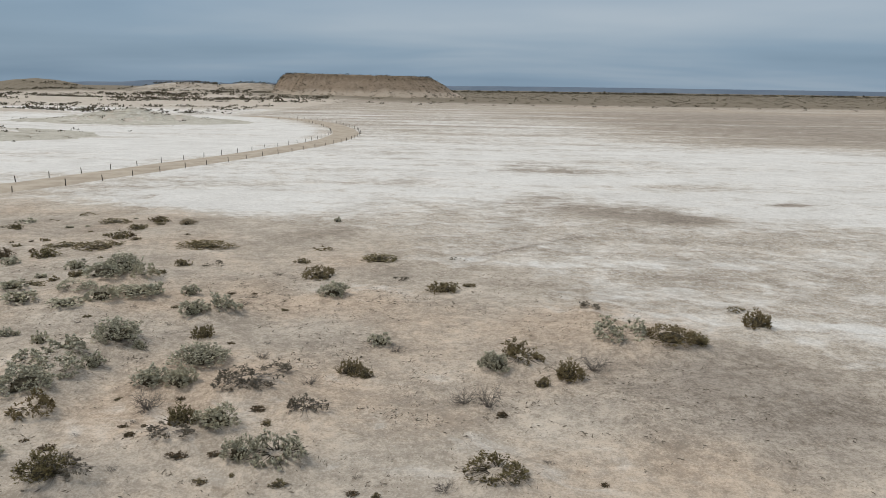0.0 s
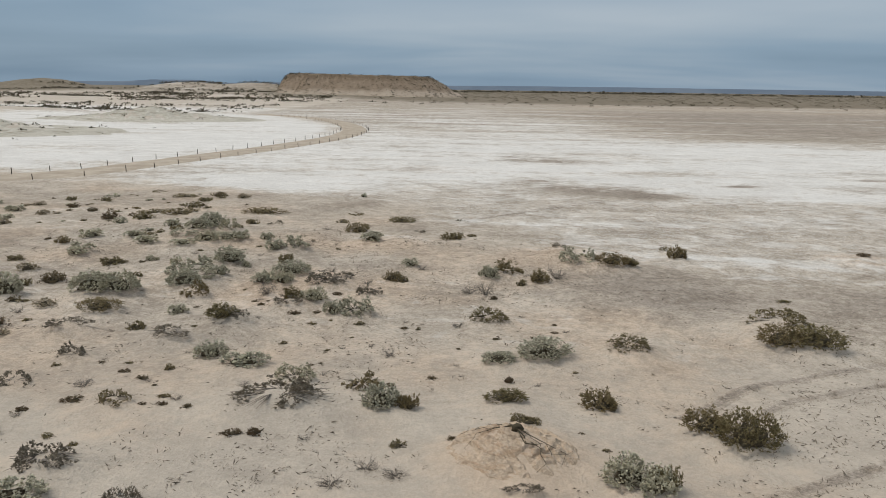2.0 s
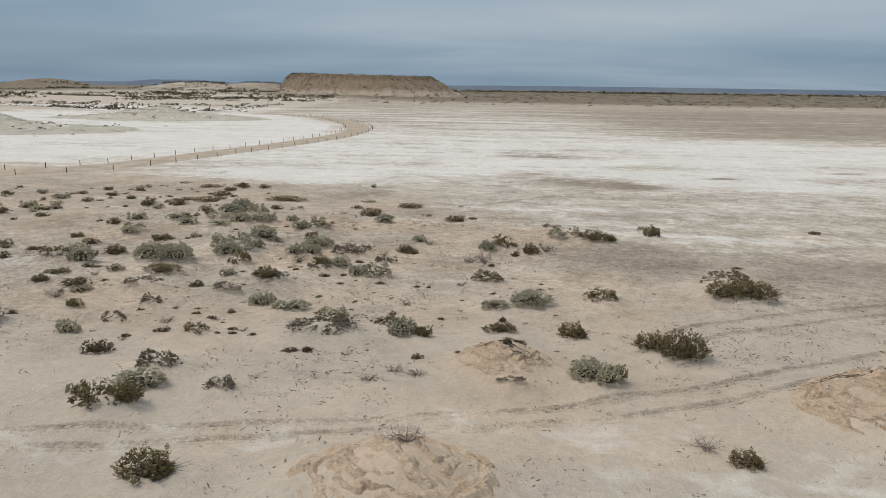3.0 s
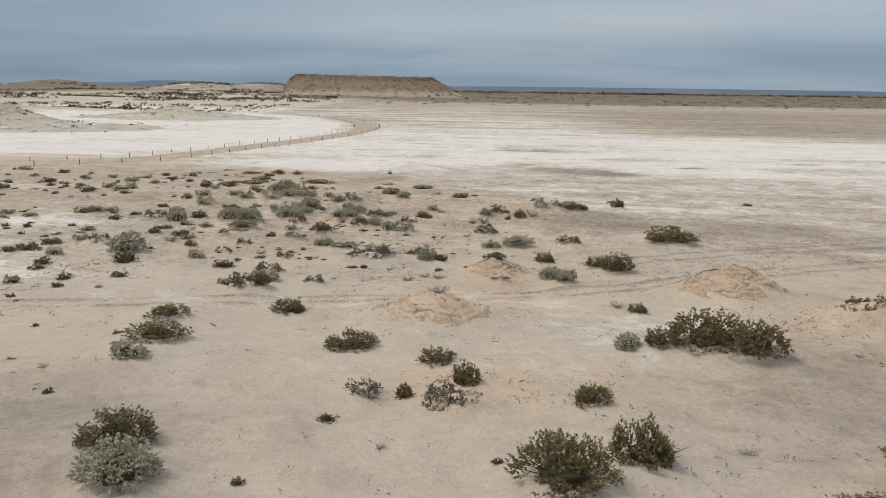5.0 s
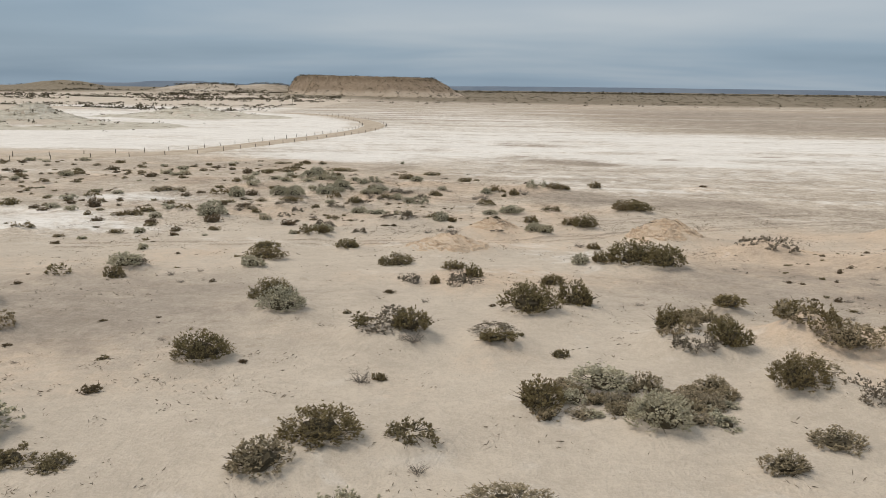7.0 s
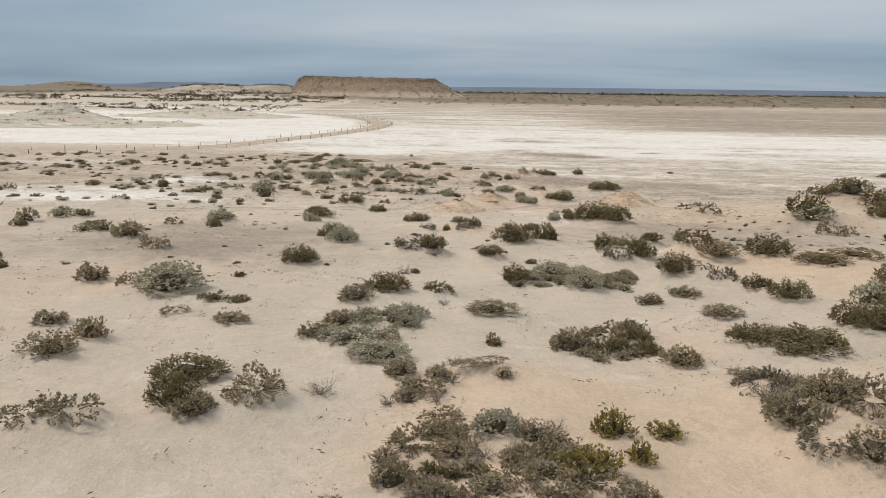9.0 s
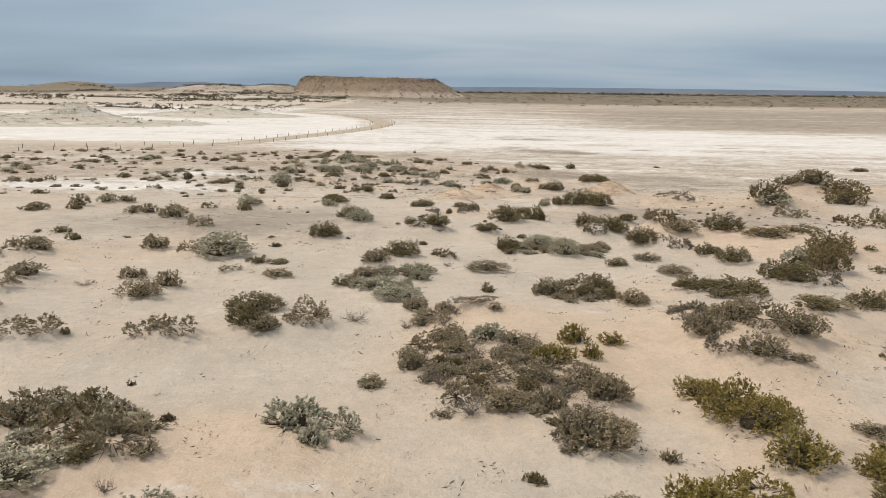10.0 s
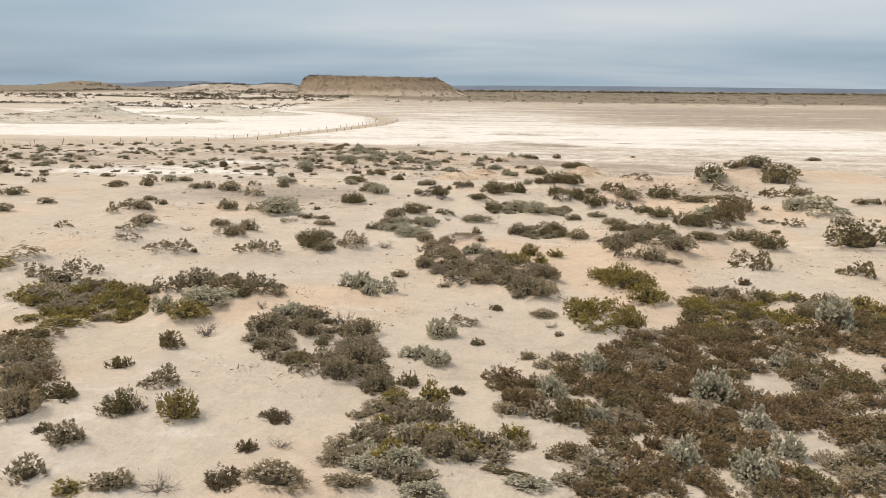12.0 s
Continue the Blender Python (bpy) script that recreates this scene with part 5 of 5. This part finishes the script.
def small_growth():
    """The many small bushes of the flat between the rise and the road."""
    x, y, rng = scattered(11, 700, -100, -15, -4, 66, lambda a, b: ramp(fbm(a, b, 11.0, 81), -0.7, 0.25) * ramp(-a, 14, 30) * dune(a, b) * (1 - 0.85 * bump(a, b, -43, 8, 10, 6, 1)))
    away = np.interp(y, ROAD_Y, ROAD_X)
    ok = clear_of(x, y, 0.3) & (x > away + 6)
    for px, py in zip(x[ok], y[ok]):
        w = float(rng.choice([0.5, 0.7, 0.9, 1.3, 1.9], p=[0.20, 0.22, 0.23, 0.20, 0.15]))
        plant(str(rng.choice(list("smdkbc"), p=[0.20, 0.26, 0.06, 0.14, 0.24, 0.10])), [(float(px), float(py), w, w * float(rng.uniform(0.7, 1.0)), w * float(rng.uniform(0.3, 0.5)))])
    for box, count, sorts in (((15, 32, -24, -2), 90, "bmt"), ((-30, -14, -30, -6), 24, "tbm"), ((-18, 6, 6, 22), 80, "btm"), ((-20, -6, 20, 42), 56, "btm"), ((20, 60, -60, -20), 30, "kds"), ((-60, -26, -60, -10), 40, "kmd"), ((-55, -24, -75, -50), 22, "kgd")):
        x0, x1, y0, y1 = box
        x, y, rng = scattered(count * 7 + len(sorts), count, x0, x1, y0, y1, lambda a, b: 0.6 + 0 * a)
        ok = clear_of(x, y, 0.25)
        big = sorts in ("kds", "kmd", "kgd")
        for px, py in zip(x[ok], y[ok]):
            w = float(rng.uniform(0.9, 2.4) if big else rng.uniform(0.3, 0.65))
            plant(str(rng.choice(list(sorts))), [(float(px), float(py), w, w * 0.8, w * float(rng.uniform(0.28, 0.48)))])


def litter(name, seed, count, box, chance, size, label):
    """Dead sticks, leaf heaps and seedlings too small to count."""
    x, y, rng = scattered(seed, count, *box, chance)
    z = height_fast(x, y)
    per = 5
    c = np.repeat(np.stack([x, y, z], 1), per, 0)
    s = np.repeat(size * rng.uniform(0.35, 1.4, len(x)) ** 1.5, per)[:, None]
    lean = np.repeat(unit(rng.normal(size=(len(x), 3)) * np.array([1, 1, 0])), per, 0)
    off = rng.normal(size=(len(c), 3)) * np.array([1, 1, 0.0]) * s * 0.9 + lean * rng.normal(size=(len(c), 1)) * s * 0.8
    way = unit(rng.normal(size=(len(c), 3)) * np.array([1, 1, 0.35]) + np.array([0, 0, 0.3]) + lean * rng.choice([-1, 1], (len(c), 1)))
    v, f = leaf_quads(c + off, way, 1.0, 0.22, rng, True)
    v = (v.reshape(-1, 4, 3) - (c + off)[:, None]) * s[:, None] + (c + off)[:, None] + np.array([0, 0, 0.01])
    v = v.reshape(-1, 3)
    tagged(new(name, mesh_of(name, v, f, M_LITTER)), label, "litter", kind="stuff")


def height_fast(x, y):
    z = lie(x, y)
    for cx, cy, rx, ry, h in HUMMOCKS:
        near = (np.abs(x - cx) < 3 * rx) & (np.abs(y - cy) < 3 * ry)
        if near.any():
            z[near] += bump(x[near], y[near], cx, cy, rx, ry, h)
    return z


def far_scrub(name, seed, count, box, chance, w, label, lift=None):
    """Woods and scrub in the distance: loose heaps of leaf blades."""
    x, y, rng = scattered(seed, count, *box, chance)
    z = lie(x, y) if lift is None else lift(x, y)
    per = 10
    size = np.repeat(w * rng.uniform(0.4, 1.5, len(x)), per)[:, None]
    u = unit(rng.normal(size=(len(x) * per, 3)))
    u[:, 2] = np.abs(u[:, 2])
    base = np.repeat(np.stack([x, y, z], 1), per, 0) + u * size * np.array([0.85, 0.6, 0.32]) * rng.uniform(0.5, 1.0, (len(u), 1))
    v, f = leaf_quads(base, unit(u + 0.8 * rng.normal(size=u.shape)), 1.0, 0.7, rng, True)
    v = ((v.reshape(-1, 4, 3) - base[:, None]) * size[:, None] * 0.46 + base[:, None]).reshape(-1, 3)
    tagged(new(name, mesh_of(name, v, f, M_FAR_SCRUB)), label, "scrub", kind="stuff")


thickets()
small_growth()
build_ground()
build_road()
build_tracks()
build_mounds()
build_mesa()
build_far()
grow_plants()
litter("ground_litter", 21, 9000, (-34, 34, -78, 48), lambda a, b: dune(a, b) * (0.12 + 0.88 * ramp(fbm(a, b, 5.0, 83), -0.1, 0.5)) * (0.45 + 0.55 * ramp(b, -30, 10)), 0.13, "dead sticks and leaf litter on the sand")
far_scrub("plain_scrub", 31, 4200, (-120, 2600, 560, 2600), lambda a, b: (np.abs(a) < 0.66 * b + 60) * (0.25 + 0.75 * ramp(fbm(a, b, 60, 85), -0.3, 0.4)), 1.9, "dark low scrub over the far plain")
far_scrub("tree_line", 32, 900, (-100, 2400, 2300, 2700), lambda a, b: ramp(fbm(a, b, 120, 86), -0.4, 0.1), 9.0, "dark tree line across the far plain")
far_scrub("dune_scrub", 33, 2600, (-760, -110, 560, 960), lambda a, b: ramp(fbm(a, b * 2.5, 60, 87), 0.0, 0.3) + 0.7 * bump(0, b, 0, 690, 1, 35, 1) * ramp(fbm(a, b, 40, 89), -0.2, 0.2), 3.0, "dark scrub on the distant dunes")
far_scrub("pan_edge_scrub", 34, 700, (-520, -100, 330, 480), lambda a, b: ramp(fbm(a, b * 3, 40, 88), 0.0, 0.4), 2.0, "low scrub along the edge of the pan")


far_scrub("mound_scrub", 36, 260, (-190, -80, 150, 290), lambda a, b: sum(bump(a, b, cx, cy, 1.1 * rx, 1.1 * ry, 0.8) for cx, cy, rx, ry, h, p in HILLS[:3]), 0.9, "dark low scrub on the clay mounds")


def on_mesa():
    """Scrub that dots the mesa's rim and slopes."""
    rng = np.random.default_rng(35)
    a = rng.uniform(math.pi, 2 * math.pi, 2600)
    r = np.where(rng.uniform(size=2600) < 0.15, rng.uniform(0.9, 1.02, 2600), rng.uniform(1.0, 1.72, 2600))
    x, y, z = mesa_point(a, r)
    per = 8
    size = np.repeat(0.5 + 2.0 * rng.uniform(0, 1, len(x)) ** 3, per)[:, None]
    u = unit(rng.normal(size=(len(x) * per, 3)))
    u[:, 2] = np.abs(u[:, 2])
    base = np.repeat(np.stack([x, y, z], 1), per, 0) + u * size * np.array([0.55, 0.55, 0.42])
    v, f = leaf_quads(base, unit(u + 0.8 * rng.normal(size=u.shape)), 1.0, 0.7, rng, True)
    v = ((v.reshape(-1, 4, 3) - base[:, None]) * size[:, None] * 0.46 + base[:, None]).reshape(-1, 3)
    tagged(new("mesa_scrub", mesh_of("mesa_scrub", v, f, M_FAR_SCRUB)), "dark scrub dotted over the mesa", "scrub", kind="stuff")


on_mesa()


def dead_stump(cx, cy, count, reach, seed):
    """Dead roots that hang down a worn sand cone, with the stub of the trunk."""
    rng = np.random.default_rng(seed)
    thing = tagged(new("dead_stump"), "dark dead stump with bare roots on a sand cone", "stump")
    thing.location = (cx, cy, height_at(cx, cy))
    steps = 9
    for k in range(count):
        a = rng.uniform(0, 2 * math.pi)
        line = []
        for i in range(steps):
            r = reach * rng.uniform(0.9, 1.1) * i / (steps - 1)
            a += rng.normal(0, 0.16)
            x, y = cx + r * math.cos(a), cy + r * math.sin(a)
            line.append((x - cx, y - cy, height_at(x, y) - thing.location.z + 0.10 + 0.015 * rng.uniform() * (i < steps - 1)))
        p = np.array(line)
        th = np.linspace(0.024, 0.005, steps) * rng.uniform(0.5, 1.1)
        part("root", mesh_of("root", *tube(p, th, 5), M_STEM_AND_SHADE, True), thing)
    p = 0.8 * np.array([(0, 0, -0.1), (0.03, 0.02, 0.10), (0.10, -0.02, 0.18), (0.22, -0.05, 0.17), (0.36, -0.1, 0.04)])
    th = np.array([0.12, 0.11, 0.09, 0.07, 0.03])
    part("trunk", mesh_of("trunk", *tube(p, th, 8), M_STEM_AND_SHADE, True), thing)


dead_stump(1.6, 5.6, 9, 1.8, 51)
dead_stump(14.4, 0.6, 7, 3.0, 53)
